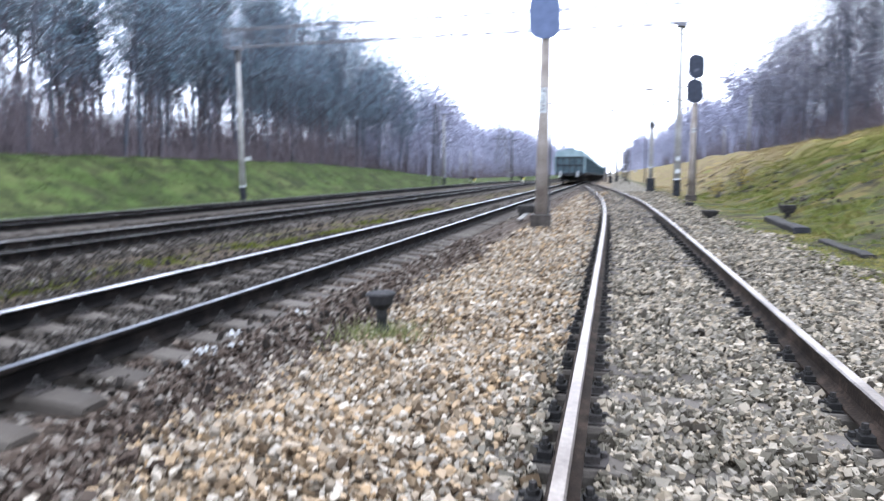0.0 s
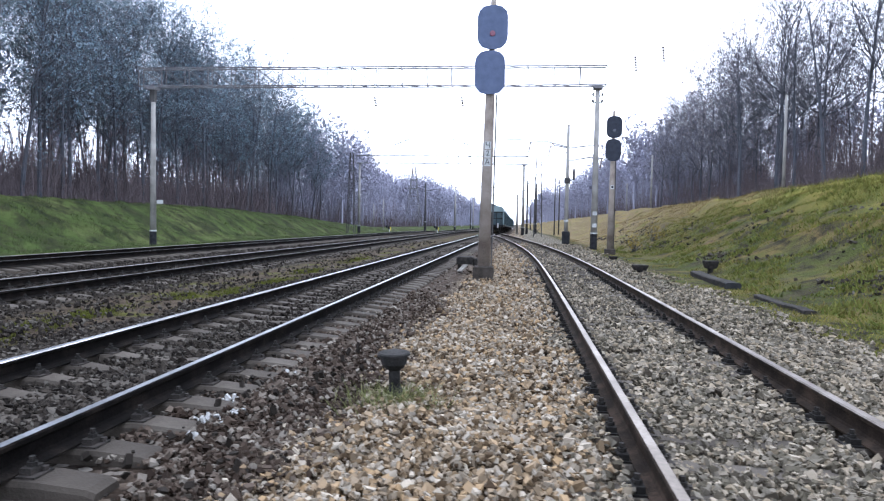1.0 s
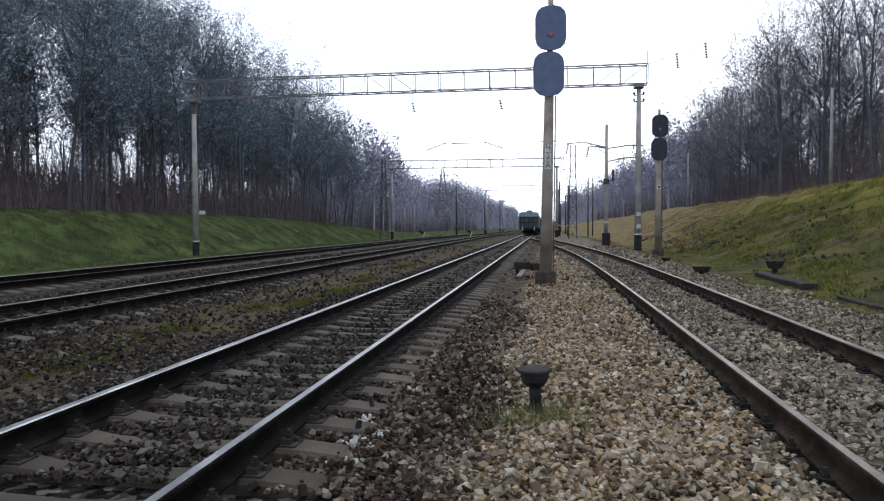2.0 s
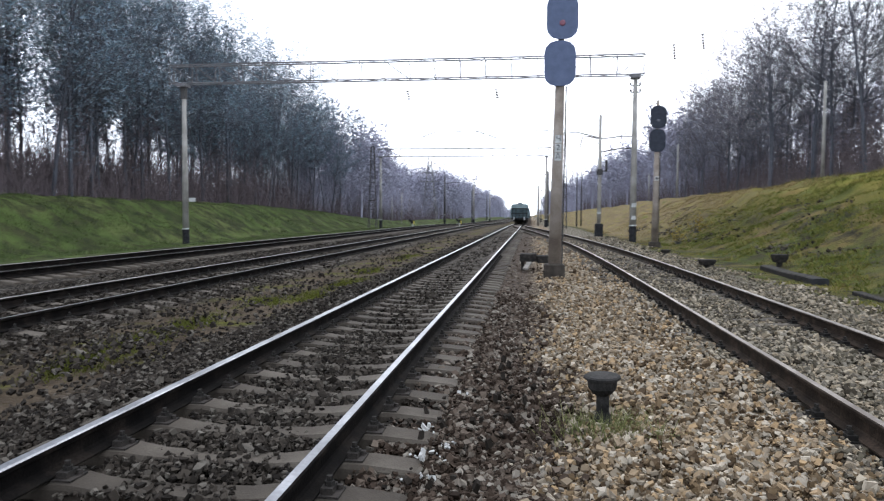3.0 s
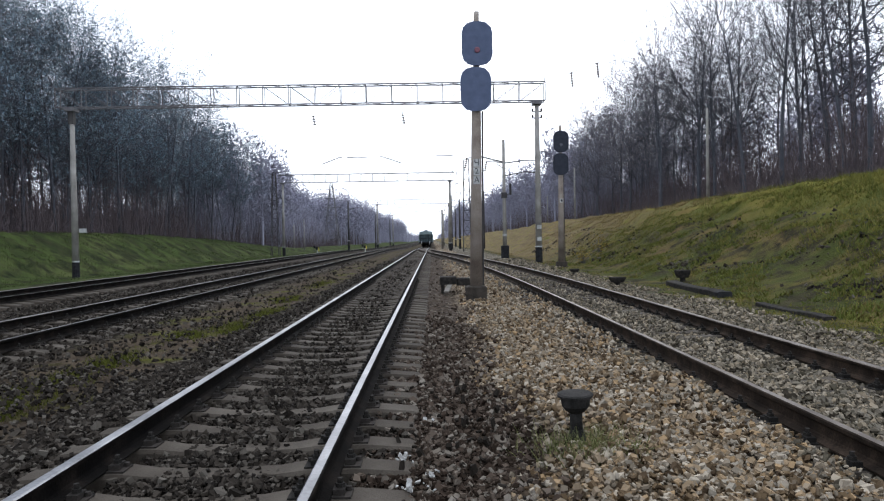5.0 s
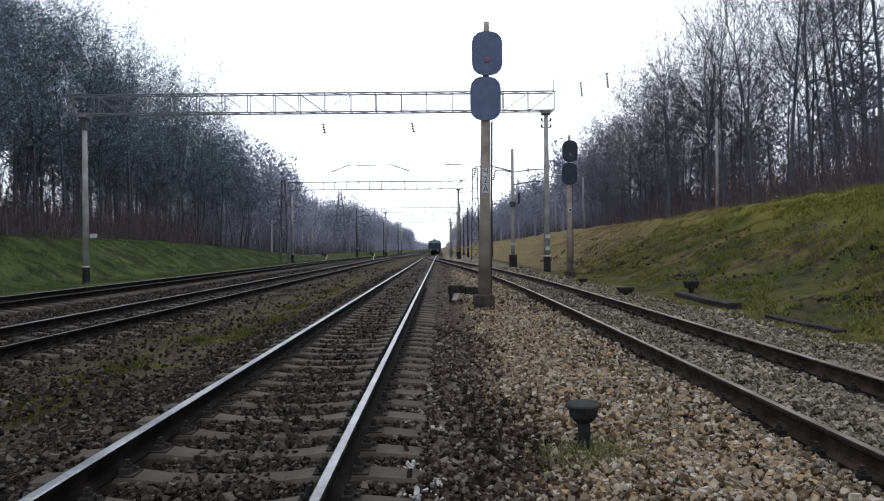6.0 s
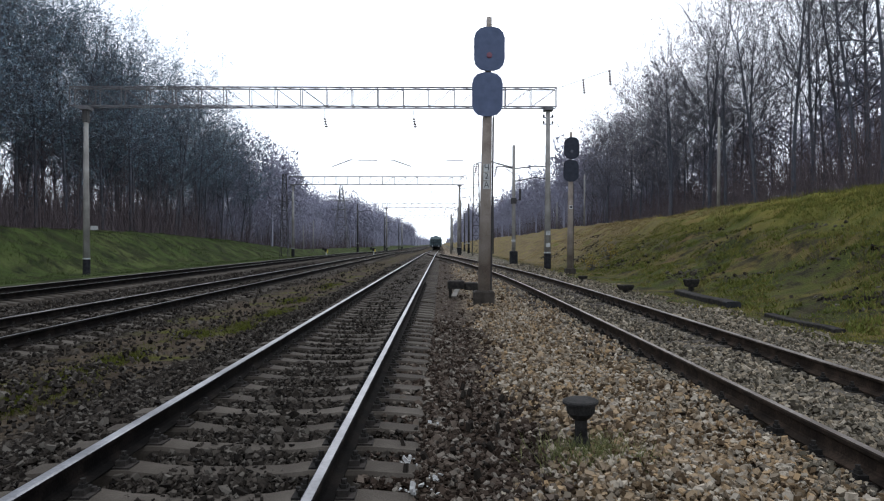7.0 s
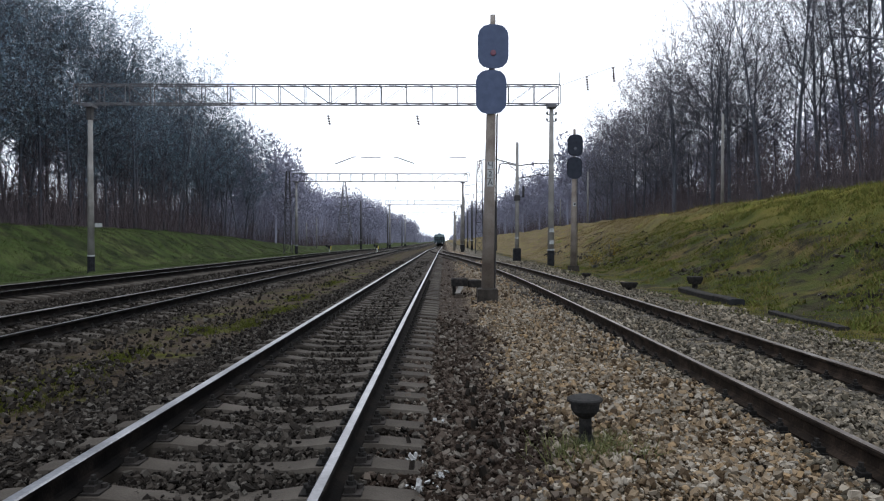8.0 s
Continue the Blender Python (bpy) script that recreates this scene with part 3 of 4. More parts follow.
g3 = build_gantry(215, -11.5, 5.6, 9.4, 10.3, [(-10.8, -0.5), (5.0, -0.46)], "last portal gantry seen down the line", brace=0.03)


# ---- line masts and poles ----
def build_pole(x, y, h, label, r0=0.17, r1=0.11, foot=True, arms=(), mat=None, z=None):
    z = float(height(x, y)) if z is None else z
    t = thing("line_pole", label, "pole", pose(x, y, z), group="poles along the line")
    s = Shape()
    s.tube((0, 0, -0.3), (0, 0, h), r0, r1, 12)
    part("shaft", s, mat or POLE, t, smooth=True)
    if foot:
        s = Shape()
        s.tube((0, 0, -0.3), (0, 0, 0.9), r0 + 0.02, r0 + 0.015, 12)
        part("foot", s, BLACKPAINT, t, "black-painted foot")
        s = Shape()
        s.tube((0, 0, 1.75), (0, 0, 1.9), r0 + 0.004, r0 + 0.002, 12)
        part("painted_band", s, WHITEPAINT, t, "white painted band")
    for az, length, rise, ins in arms:
        s = Shape()
        s.tube((0, 0, az), (length * 0.6, 0, az + rise), 0.05, n=6)
        s.tube((length * 0.6, 0, az + rise), (length, 0, az + rise * 0.75), 0.042, n=6)
        s.tube((0, 0, az - 0.5), (length * 0.45, 0, az + rise * 0.7), 0.02, n=5)
        part("arm", s, DARKSTEEL, t, "thin steel bracket arm")
        if ins:
            insulator_parts(t, length * 0.97, 0, az + rise * 0.7, 5, -0.03)
    return t


p = build_pole(7.22, 54.5, 9.35, "concrete line pole with bracket arms and dark equipment", arms=((7.6, -3.0, 0.45, True), (7.5, 2.8, 0.22, False), (6.5, 2.7, 0.3, True), (7.5, -1.4, 0.2, True)))
s = Shape()
s.box(-0.22, 0.22, -0.24, 0.24, 4.75, 5.2, c=0.05)
s.tube((0.5, 0, 5.0), (0.5, 0, 5.9), 0.09, n=8)
s.tube((0.2, 0, 5.0), (0.5, 0, 5.1), 0.03, n=5)
part("equipment_box", s, DARKSTEEL, p, "dark switchgear on the pole")
s = Shape()
s.box(-0.3, 0.3, -0.28, 0.28, -0.1, 1.0, c=0.04)
part("cabinet", s, BLACKPAINT, p, "black cabinet at the foot")

for x, y, h, foot in ((22.9, 53.2, 7.3, False), (20.2, 90, 6.8, False), (22.0, 122, 5.0, False), (-26.4, 150, 6.6, False), (-28.6, 150, 5.2, False)):
    build_pole(x, y, h, "plain grey pole standing on the bank", 0.13, 0.09, foot)
for x, y, h in ((-14.3, 130, 9.3), (-13.8, 185, 9.0), (-13.0, 235, 9.0), (6.6, 128, 9.2), (7.4, 175, 9.6), (7.4, 235, 9.4)):
    build_pole(x, y, h, "dark line mast down the track", 0.2, 0.14, True, arms=((h - 1.6, -2.8 if x > 0 else 2.8, 0.3, True),), mat=DARKSTEEL, z=float(grade(y)))
build_pole(3.2, 118, 6.8, "short pale pole beside the track", 0.22, 0.15, False, z=-0.2)
build_pole(4.9, 122, 9.4, "dark line mast down the track", 0.2, 0.14, True, arms=((7.6, -2.8, 0.3, True),), mat=DARKSTEEL, z=-0.2)
for x in (9.1, 9.8):
    build_pole(x, 110, 9.2, "slim dark pole of a pair on the bank", 0.11, 0.08, False, mat=DARKSTEEL, arms=((8.9, 1.5, 0.2, True),) if x > 9.5 else ())


def build_lattice_mast(x, y, z, h, base, top, label, kind="lattice_mast", r=0.045, panels=9):
    """Four leaning legs with crossed lacing."""
    t = thing(kind, label, "lattice mast", pose(x, y, z), group="lattice masts")
    w = lambda u: base + (top - base) * (u / h)
    for sx, sy in ((-1, -1), (1, -1), (1, 1), (-1, 1)):
        s = Shape()
        s.tube((sx * base, sy * base, -0.2), (sx * top, sy * top, h), r, r, 5)
        part("leg", s, DARKSTEEL if kind == "lattice_mast" else STEEL, t)
    for sx, sy, ex, ey in ((-1, -1, 1, -1), (1, -1, 1, 1), (1, 1, -1, 1), (-1, 1, -1, -1)):
        s = Shape()
        for i in range(panels):
            a, b = h * i / panels, h * (i + 1) / panels
            p0, p1 = (sx, sy), (ex, ey)
            if i % 2:
                p0, p1 = p1, p0
            s.tube((p0[0] * w(a), p0[1] * w(a), a), (p1[0] * w(b), p1[1] * w(b), b), r * 0.6, n=4)
            s.tube((sx * w(b), sy * w(b), b), (ex * w(b), ey * w(b), b), r * 0.5, n=4)
        tagged(part("lacing", s, DARKSTEEL if kind == "lattice_mast" else STEEL, t), kind="stuff")
    return t


build_lattice_mast(-20.7, 97.5, -0.3, 11.6, 0.55, 0.22, "dark lattice mast beside the gantry")
build_lattice_mast(5.85, 86, 0.0, 11.4, 0.5, 0.3, "slim dark lattice mast beyond the signal")
pylon = build_lattice_mast(-30.5, 220, float(height(-30.5, 220)) - 0.3, 20.3, 2.4, 0.35, "grey transmission pylon on the far grass", "transmission_pylon", 0.11, 8)
for z, L in ((12.5, 3.2), (15.5, 2.4), (18.2, 1.8)):
    s = Shape()
    s.tube((-L, 0, z), (L, 0, z), 0.09, n=5)
    s.tube((-L, 0, z), (0, 0, z + 1.0), 0.06, n=5)
    s.tube((L, 0, z), (0, 0, z + 1.0), 0.06, n=5)
    part("crossarm", s, STEEL, pylon)

# arched wire fittings hung on thin span wires above the tracks
for pts in (((-9.6, 9.3), (-7.75, 10.0), (-7.5, 10.0)), ((-7.0, 9.98), (-5.0, 9.98)), ((-3.7, 10.0), (-3.4, 9.98), (-1.6, 9.35)), ((2.0, 9.99), (3.7, 9.99))):
    t = thing("wire_fitting", "short dark contact line fitting hung over the tracks", "line fitting", group="contact line fittings")
    s = Shape()
    for a, b in zip(pts, pts[1:]):
        s.tube((a[0], 70, a[1]), (b[0], 70, b[1]), 0.05, n=6)
    part("rod", s, DARKSTEEL, t)
t = thing("span_wire", "thin span wire across the tracks between poles", "wire")
s = Shape()
s.tube((-20.7, 97.5, 11.2), (-9.6, 70, 9.3), 0.007, n=4)
s.tube((-7.5, 70, 10.0), (-7.0, 70, 9.98), 0.007, n=4)
s.tube((-5.0, 70, 9.98), (-3.7, 70, 10.0), 0.007, n=4)
s.tube((-1.6, 70, 9.35), (2.0, 70, 9.99), 0.007, n=4)
s.tube((3.7, 70, 9.99), (7.22, 54.5, 8.9), 0.007, n=4)
part("strand", s, DARKSTEEL, t)


# ---- small trackside things ----
def build_marker(x, y):
    t = thing("cable_stand", "dark iron mushroom-shaped cable stand in the ballast", "cable stand", pose(x, y, -0.02, 1, -2, 12))
    part("stem", Shape().lathe([(0.075, -0.1), (0.07, 0.05), (0.047, 0.12), (0.047, 0.25), (0.06, 0.27)], 18), GREYIRON, t, smooth=False)
    part("bowl", Shape().lathe([(0.05, 0.245), (0.075, 0.262), (0.104, 0.30), (0.112, 0.368), (0.112, 0.37)], 24), GREYIRON, t)
    part("cap", Shape().lathe([(0.112, 0.366), (0.134, 0.37), (0.135, 0.386), (0.122, 0.395), (0.04, 0.40)], 24), GREYIRON, t, "flat iron lid")
    return t


build_marker(2.565, 5.31)


def build_box(x, y, w, h, label):
    t = thing("cable_box", label, "cable box", pose(x, y, float(height(x, y)) - 0.02, 0, 0, random.uniform(-15, 15)), group="trackside cable boxes")
    s = Shape()
    s.lathe([(w * 0.28, -0.1), (w * 0.22, h * 0.2), (w * 0.24, h * 0.45)], 10)
    part("stem", s, IRON, t)
    s = Shape()
    s.rings([[(kx * a, ky * b, z) for kx, ky in ((-1, -1), (1, -1), (1, 1), (-1, 1))] for a, b, z in ((w * 0.36, w * 0.3, h * 0.4), (w * 0.5, w * 0.4, h * 0.75), (w * 0.52, w * 0.42, h * 0.95), (w * 0.46, w * 0.36, h))])
    part("box", s, IRON, t)
    return t


build_box(7.4, 22.1, 0.42, 0.3, "low dark iron cable box beside the siding")
build_box(9.72, 22.7, 0.40, 0.42, "dark iron cable box standing in the grass")
build_box(7.55, 29.5, 0.36, 0.22, "low dark iron cable box beside the siding")


def build_trough(x0, y0, x1, y1, w, h, label, hollow):
    t = thing("iron_beam", label, "iron beam", group="beams lying in the grass")
    a, b = Vector((x0, y0, float(height(x0, y0)) - 0.04)), Vector((x1, y1, float(height(x1, y1)) - 0.04))
    d = (b - a).normalized()
    side = d.cross(Vector((0, 0, 1))).normalized() * w / 2
    up = Vector((0, 0, h))
    s = Shape()
    prof = [-side, -side + up * 0.85, -side * 0.8 + up, side * 0.8 + up, side + up * 0.85, side]
    rings = []
    for i in range(7):
        u = i / 6
        c = a.lerp(b, u) + Vector((0.02 * math.sin(i * 2.1), 0, 0.015 * math.sin(i * 1.3)))
        rings.append([c + p for p in prof])
    s.rings(rings)
    part("beam", s, IRON, t)
    if hollow:
        s = Shape()
        s.rings([[a - d * 0.01 + p * 1.08 for p in prof], [a + d * 0.25 + p * 1.08 for p in prof]])
        part("end_cap", s, BLACKPAINT, t, "black blunt end")
    return t


build_trough(8.86, 17.4, 9.1, 22.0, 0.34, 0.17, "dark iron beam lying in the grass at the bank's foot", True)
build_trough(8.75, 12.6, 8.8, 15.4, 0.22, 0.09, "flat dark beam sunk in the grass", False)

t = thing("cable_cabinet", "low dark iron cable cabinet on short legs behind the signal", "cable cabinet", pose(2.14, 20.7, 0))
s = Shape()
s.box(-0.45, 0.05, -0.25, 0.25, 0.2, 0.43, c=0.03)
s.box(0.05, 0.46, -0.2, 0.22, 0.16, 0.38, c=0.03)
part("cover", s, IRON, t)
for x in (-0.36, 0.36):
    s = Shape()
    s.box(x - 0.05, x + 0.05, -0.1, 0.1, -0.1, 0.22)
    part("leg", s, IRON, t)
t = thing("plank", "pale weathered plank lying on the ballast by the pit", "plank", pose(1.92, 20.05, 0.10, 9, 0, -8))
s = Shape()
s.box(-0.07, 0.07, -0.45, 0.45, 0, 0.035)
part("board", s, PLANK, t)

for x, y in ((-11.6 - 1.6, 88), (-8.0, 97)):
    t = thing("dwarf_signal", "small black and yellow dwarf signal between the tracks", "dwarf signal", pose(x, y, 0), group="dwarf signals")
    s = Shape()
    s.tube((0, 0, -0.1), (0, 0, 0.5), 0.07, n=8)
    part("post", s, WHITEPAINT, t)
    s = Shape()
    s.box(-0.22, 0.22, -0.15, 0.2, 0.45, 0.85, c=0.05)
    s.box(-0.5, -0.25, -0.1, 0.15, 0.65, 1.0, c=0.05)
    part("head", s, BLACKPAINT, t)
    s = Shape()
    s.box(0.1, 0.24, -0.17, -0.155, 0.3, 0.75)
    part("marker", s, YELLOWPAINT, t)


# ---- freight train ----
def build_wagon():
    t = thing("freight_wagon", "dark green freight wagon with a faded teal upper end", "freight wagon", group="wagons of the leaving train")
    L = 6.6
    low = [(-1.55, 1.15), (-1.58, 1.3), (-1.6, 2.85), (1.6, 2.85), (1.58, 1.3), (1.55, 1.15)]
    s = Shape()
    s.rings([[(x, y, z) for x, z in low] for y in (-L, L)])
    body = part("body", s, WAGON, t)
    for side in (-1, 1):
        for i in range(9):
            y = -L + 0.4 + i * (2 * L - 0.8) / 8
            s = Shape()
            s.box(side * 1.6 - 0.06, side * 1.6 + 0.06, y - 0.07, y + 0.07, 1.2, 2.85)
            part("side_rib", s, WAGON, body)
    s = Shape()
    s.rings([[(-1.52, y, 2.85), (-1.45, y, 3.35), (-1.28, y, 3.52), (0, y, 3.66), (1.28, y, 3.52), (1.45, y, 3.35), (1.52, y, 2.85)] for y in (-L + 0.05, L - 0.05)])
    roof = part("roof", s, WAGONTEAL, t, "faded teal upper wall and roof")
    for i in range(4):
        s = Shape()
        s.lathe([(0.4, 3.66), (0.4, 3.8), (0.33, 3.86)], 14, at=(0, -4.6 + i * 3.05))
        part("hatch", s, WAGON, roof, "round roof hatch")
    s = Shape()
    for k in range(5):
        s.box(-1.3 + 0.62 * k, -1.22 + 0.62 * k, -L - 0.08, -L, 1.2, 2.8)
    s.box(-1.6, 1.6, -L - 0.1, -L, 2.72, 2.85)
    s.box(-1.5, 1.5, -L - 0.1, -L, 1.9, 2.0)
    part("end_ribs", s, BOGIE, body)
    for x in (-1.6, 1.48):
        s = Shape()
        s.box(x, x + 0.12, -L - 0.13, -L - 0.104, 1.15, 2.85)
        part("corner_post", s, WAGONTEAL, body, "faded teal corner post")
    for x in (-1.05, 0.75):
        s = Shape()
        s.box(x, x + 0.16, -L - 0.32, -L - 0.12, 0.75, 1.35)
        part("step", s, WHITEPAINT, t, "white-painted corner step")
    s = Shape()
    s.box(-1.5, 1.5, -L - 0.1, L + 0.1, 0.9, 1.15)
    s.box(-0.18, 0.18, -L - 0.65, -L, 0.85, 1.1)
    s.rings([[(x * 1.2, y, 1.0) for x, y in ((-1, -3.2), (1, -3.2), (1, 3.2), (-1, 3.2))], [(x * 0.5, y, 0.45) for x, y in ((-1, -1.6), (1, -1.6), (1, 1.6), (-1, 1.6))]])
    part("underframe", s, BOGIE, t)
    for y in (-4.6, 4.6):
        s = Shape()
        s.box(-1.1, -0.95, y - 1.2, y + 1.2, 0.4, 0.75)
        s.box(0.95, 1.1, y - 1.2, y + 1.2, 0.4, 0.75)
        s.box(-1.0, 1.0, y - 0.25, y + 0.25, 0.5, 0.9)
        bog = part("bogie", s, BOGIE, t)
        for dy in (-0.92, 0.92):
            s = Shape()
            for x in (-0.795, 0.795):
                s.tube((x - 0.065, y + dy, 0.475), (x + 0.065, y + dy, 0.475), 0.475, n=16)
            s.tube((-0.8, y + dy, 0.475), (0.8, y + dy, 0.475), 0.08, n=8)
            part("wheelset", s, BOGIE, bog)
    return t


PITCH = 14.1
first_wagon = build_wagon()
WAGONS = [first_wagon] + [copy_thing(first_wagon, pose(0, 0, 0)) for _ in range(11)]


# ---- trees ----
def tubes(segs, n):
    """Tapered tubes as arrays; segs: (a, b, ra, rb) rows."""
    a, b = np.array([s[0] for s in segs]), np.array([s[1] for s in segs])
    ra, rb = np.array([s[2] for s in segs])[:, None, None], np.array([s[3] for s in segs])[:, None, None]
    d = b - a
    d /= np.linalg.norm(d, axis=1, keepdims=True) + 1e-9
    ref = np.where(np.abs(d[:, 2:3]) > 0.9, [[1.0, 0, 0]], [[0, 0, 1.0]])
    u = np.cross(d, ref)
    u /= np.linalg.norm(u, axis=1, keepdims=True) + 1e-9
    w = np.cross(d, u)
    ang = np.arange(n) * 2 * np.pi / n
    ring = u[:, None, :] * np.cos(ang)[None, :, None] + w[:, None, :] * np.sin(ang)[None, :, None]
    v = np.concatenate([a[:, None] + ring * ra, b[:, None] + ring * rb], 1).reshape(-1, 3)
    k = (np.arange(len(segs)) * 2 * n)[:, None]
    j = np.arange(n)
    q = np.stack([k + j, k + (j + 1) % n, k + n + (j + 1) % n, k + n + j], -1).reshape(-1, 4)
    return v, np.concatenate([q[:, [0, 1, 2]], q[:, [0, 2, 3]]])


def slivers(base, tip, width, rng):
    """Thin triangles from base to tip, each turned at random: fine twigs, blades."""
    d = tip - base
    r = rng.normal(size=base.shape)
    side = np.cross(d, r)
    side /= np.linalg.norm(side, axis=1, keepdims=True) + 1e-9
    side *= np.asarray(width).reshape(-1, 1) / 2
    v = np.stack([base - side, base + side, tip], 1).reshape(-1, 3)
    return v, np.arange(len(v)).reshape(-1, 3)


def grow_tree(seed, h, spread, twigs, leaves, fork=0.45, depth=3, leaf=1.0):
    """Trunk and limbs, twigs, and last leaves, as arrays."""
    rng = np.random.default_rng(seed)
    trunk, limbs, ends = [], [], []
    p, d, r = np.array([0.0, 0, -0.3]), np.array([rng.normal(0, 0.02), rng.normal(0, 0.02), 1.0]), 0.0085 * h + 0.015
    steps, tall = 8, 0.72
    for i in range(steps):
        nd = d + np.array([rng.normal(0, 0.028), rng.normal(0, 0.028), 0])
        nd /= np.linalg.norm(nd)
        q = p + nd * h * tall / steps
        r1 = r * 0.87
        trunk.append((p, q, r, r1))
        u = i * tall / steps
        if u >= fork - 0.08:
            for _ in range(2):
                az, el = rng.uniform(0, 2 * np.pi), rng.uniform(0.35, 1.0)
                grow(rng, limbs, ends, p + (q - p) * rng.random(), np.array([np.cos(az) * np.cos(el), np.sin(az) * np.cos(el), np.sin(el)]), h * spread * rng.uniform(0.8, 1.3), r1 * 0.58, 0, depth)
        elif i:
            for _ in range(2):
                az = rng.uniform(0, 2 * np.pi)
                grow(rng, limbs, ends, p + (q - p) * rng.random(), np.array([np.cos(az), np.sin(az), rng.uniform(0.3, 1.2)]), h * rng.uniform(0.06, 0.12), r1 * 0.22, 2, depth)
        p, d, r = q, nd, r1
    for k in range(4):
        az, el = k * 1.57 + rng.uniform(-0.5, 0.5), rng.uniform(0.8, 1.35)
        grow(rng, limbs, ends, p, np.array([np.cos(az) * np.cos(el), np.sin(az) * np.cos(el), np.sin(el)]), h * 0.27 * rng.uniform(0.8, 1.15), r * 0.72, 0, depth)
    thin = [k for k in limbs if k[2] < 0.075]
    sa, sb = np.array([k[0] for k in thin]), np.array([k[1] for k in thin])
    sl = np.linalg.norm(sb - sa, axis=1)
    pick = rng.choice(len(thin), twigs, p=sl / sl.sum())
    run = (sb - sa)[pick] / sl[pick][:, None]
    base = sa[pick] + (sb - sa)[pick] * rng.random(twigs)[:, None]
    way = run * 0.5 + rng.normal(0, 0.55, (twigs, 3)) + np.array([0, 0, 0.3])
    way /= np.linalg.norm(way, axis=1, keepdims=True)
    tip = base + way * rng.uniform(0.35, 1.3, twigs)[:, None] * (h / 18)
    out = [slivers(base, tip, rng.uniform(0.016, 0.032, twigs), rng)]
    if leaves:
        k = rng.integers(0, twigs, leaves)
        lb = tip[k] + rng.normal(0, 0.16, (leaves, 3))
        out.append(slivers(lb, lb + rng.normal(0, 0.085 * leaf, (leaves, 3)), rng.uniform(0.07, 0.13, leaves) * leaf, rng))
    else:
        out.append(None)
    return trunk, limbs, out


def grow(rng, limbs, ends, p, d, length, r, depth, most):
    n = 3 if depth < 2 else 2
    for i in range(n):
        d = d + rng.normal(0, 0.17, 3) + np.array([0, 0, 0.09])
        d /= np.linalg.norm(d)
        q = p + d * length / n
        limbs.append((p, q, r, r * 0.74))
        r *= 0.74
        if depth < most and length > 0.6:
            for _ in range(2 if depth < 2 else 1):
                k = d + rng.normal(0, 0.5, 3)
                k /= np.linalg.norm(k)
                grow(rng, limbs, ends, q, k, length * rng.uniform(0.42, 0.62), r * 0.68, depth + 1, most)
        p = q
    ends.append((p, d, length))


def tree_meshes(seed, h, spread, twigs, leaves, fork=0.45, depth=3, leaf=1.0, leaf_mat=None):
    trunk, limbs, (tw, lf) = grow_tree(seed, h, spread, twigs, leaves, fork, depth, leaf)
    v, f = tubes(trunk, 7)
    big = [s for s in limbs if s[2] > 0.03]
    small = [s for s in limbs if s[2] <= 0.03]
    v2, f2 = tubes(big, 4)
    t = array_mesh("trunk", v, f, BARK_L)
    b = array_mesh("bough", v2, f2, BARK_L)
    parts = [("trunk", t), ("bough", b)]
    if small:
        a, c, r = np.array([s[0] for s in small]), np.array([s[1] for s in small]), np.array([s[2] for s in small])
        v3, f3 = slivers(a, c + (c - a) * 0.5, r * 2.6, np.random.default_rng(seed))
        tw = (np.concatenate([tw[0], v3]), np.concatenate([tw[1], f3 + len(tw[0])]))
    parts.append(("crown", array_mesh("crown", tw[0], tw[1], TWIG)))
    if lf is not None:
        parts.append(("foliage", array_mesh("foliage", lf[0], lf[1], leaf_mat or LEAF)))
    return parts


def build_tree(parts, label, group):
    t = thing("tree", label, "tree", group=group)
    for name, me in parts:
        tagged(part(name, me, None, t), kind="" if name in ("trunk", "crown") else "stuff")
    return t


KINDS = [tree_meshes(11, 20, 0.20, 1500, 4200, 0.34, leaf=1.15), tree_meshes(12, 20.5, 0.18, 1500, 4000, 0.36, leaf=1.15), tree_meshes(13, 19, 0.21, 1500, 4200, 0.3, leaf=1.15), tree_meshes(14, 21, 0.21, 1300, 500, 0.3, leaf_mat=LEAF_BROWN),
         tree_meshes(15, 19.5, 0.22, 1300, 700, 0.28, leaf_mat=LEAF_BROWN), tree_meshes(16, 17, 0.2, 1500, 3600, 0.3, leaf=1.15), tree_meshes(17, 18, 0.21, 1300, 3800, 0.24, leaf=1.15, leaf_mat=LEAF_BROWN), tree_meshes(18, 16.5, 0.22, 1300, 3800, 0.22, leaf=1.15, leaf_mat=LEAF_BROWN)]
LABELS = ["tall bare tree with a few dull leaves at the wood's edge", "slender bare tree with fine upright twigs in the wood", "twiggy tree with a rounded thin crown in the wood",
          "bare tall oak-like tree with spreading limbs", "bare tree with many forked limbs on the bank", "smaller twiggy tree with last dull leaves",
          "oak with a rounded crown of last brown leaves above the bank", "low spreading oak holding its last brown leaves"]


def plant(spots, kinds, group, seed):
    rng = np.random.default_rng(seed)
    made = {}
    for x, y, s in spots:
        k = kinds[rng.integers(0, len(kinds))]
        m = pose(x, y, float(height(x, y)) - 0.05, 0, 0, rng.uniform(0, 360)) @ Matrix.Diagonal((s, s, s * rng.uniform(0.92, 1.1), 1))
        if k not in made:
            made[k] = build_tree(KINDS[k], LABELS[k], group)
            made[k].matrix_basis = m
        else:
            copy_thing(made[k], Matrix.Identity(4)).matrix_basis = m


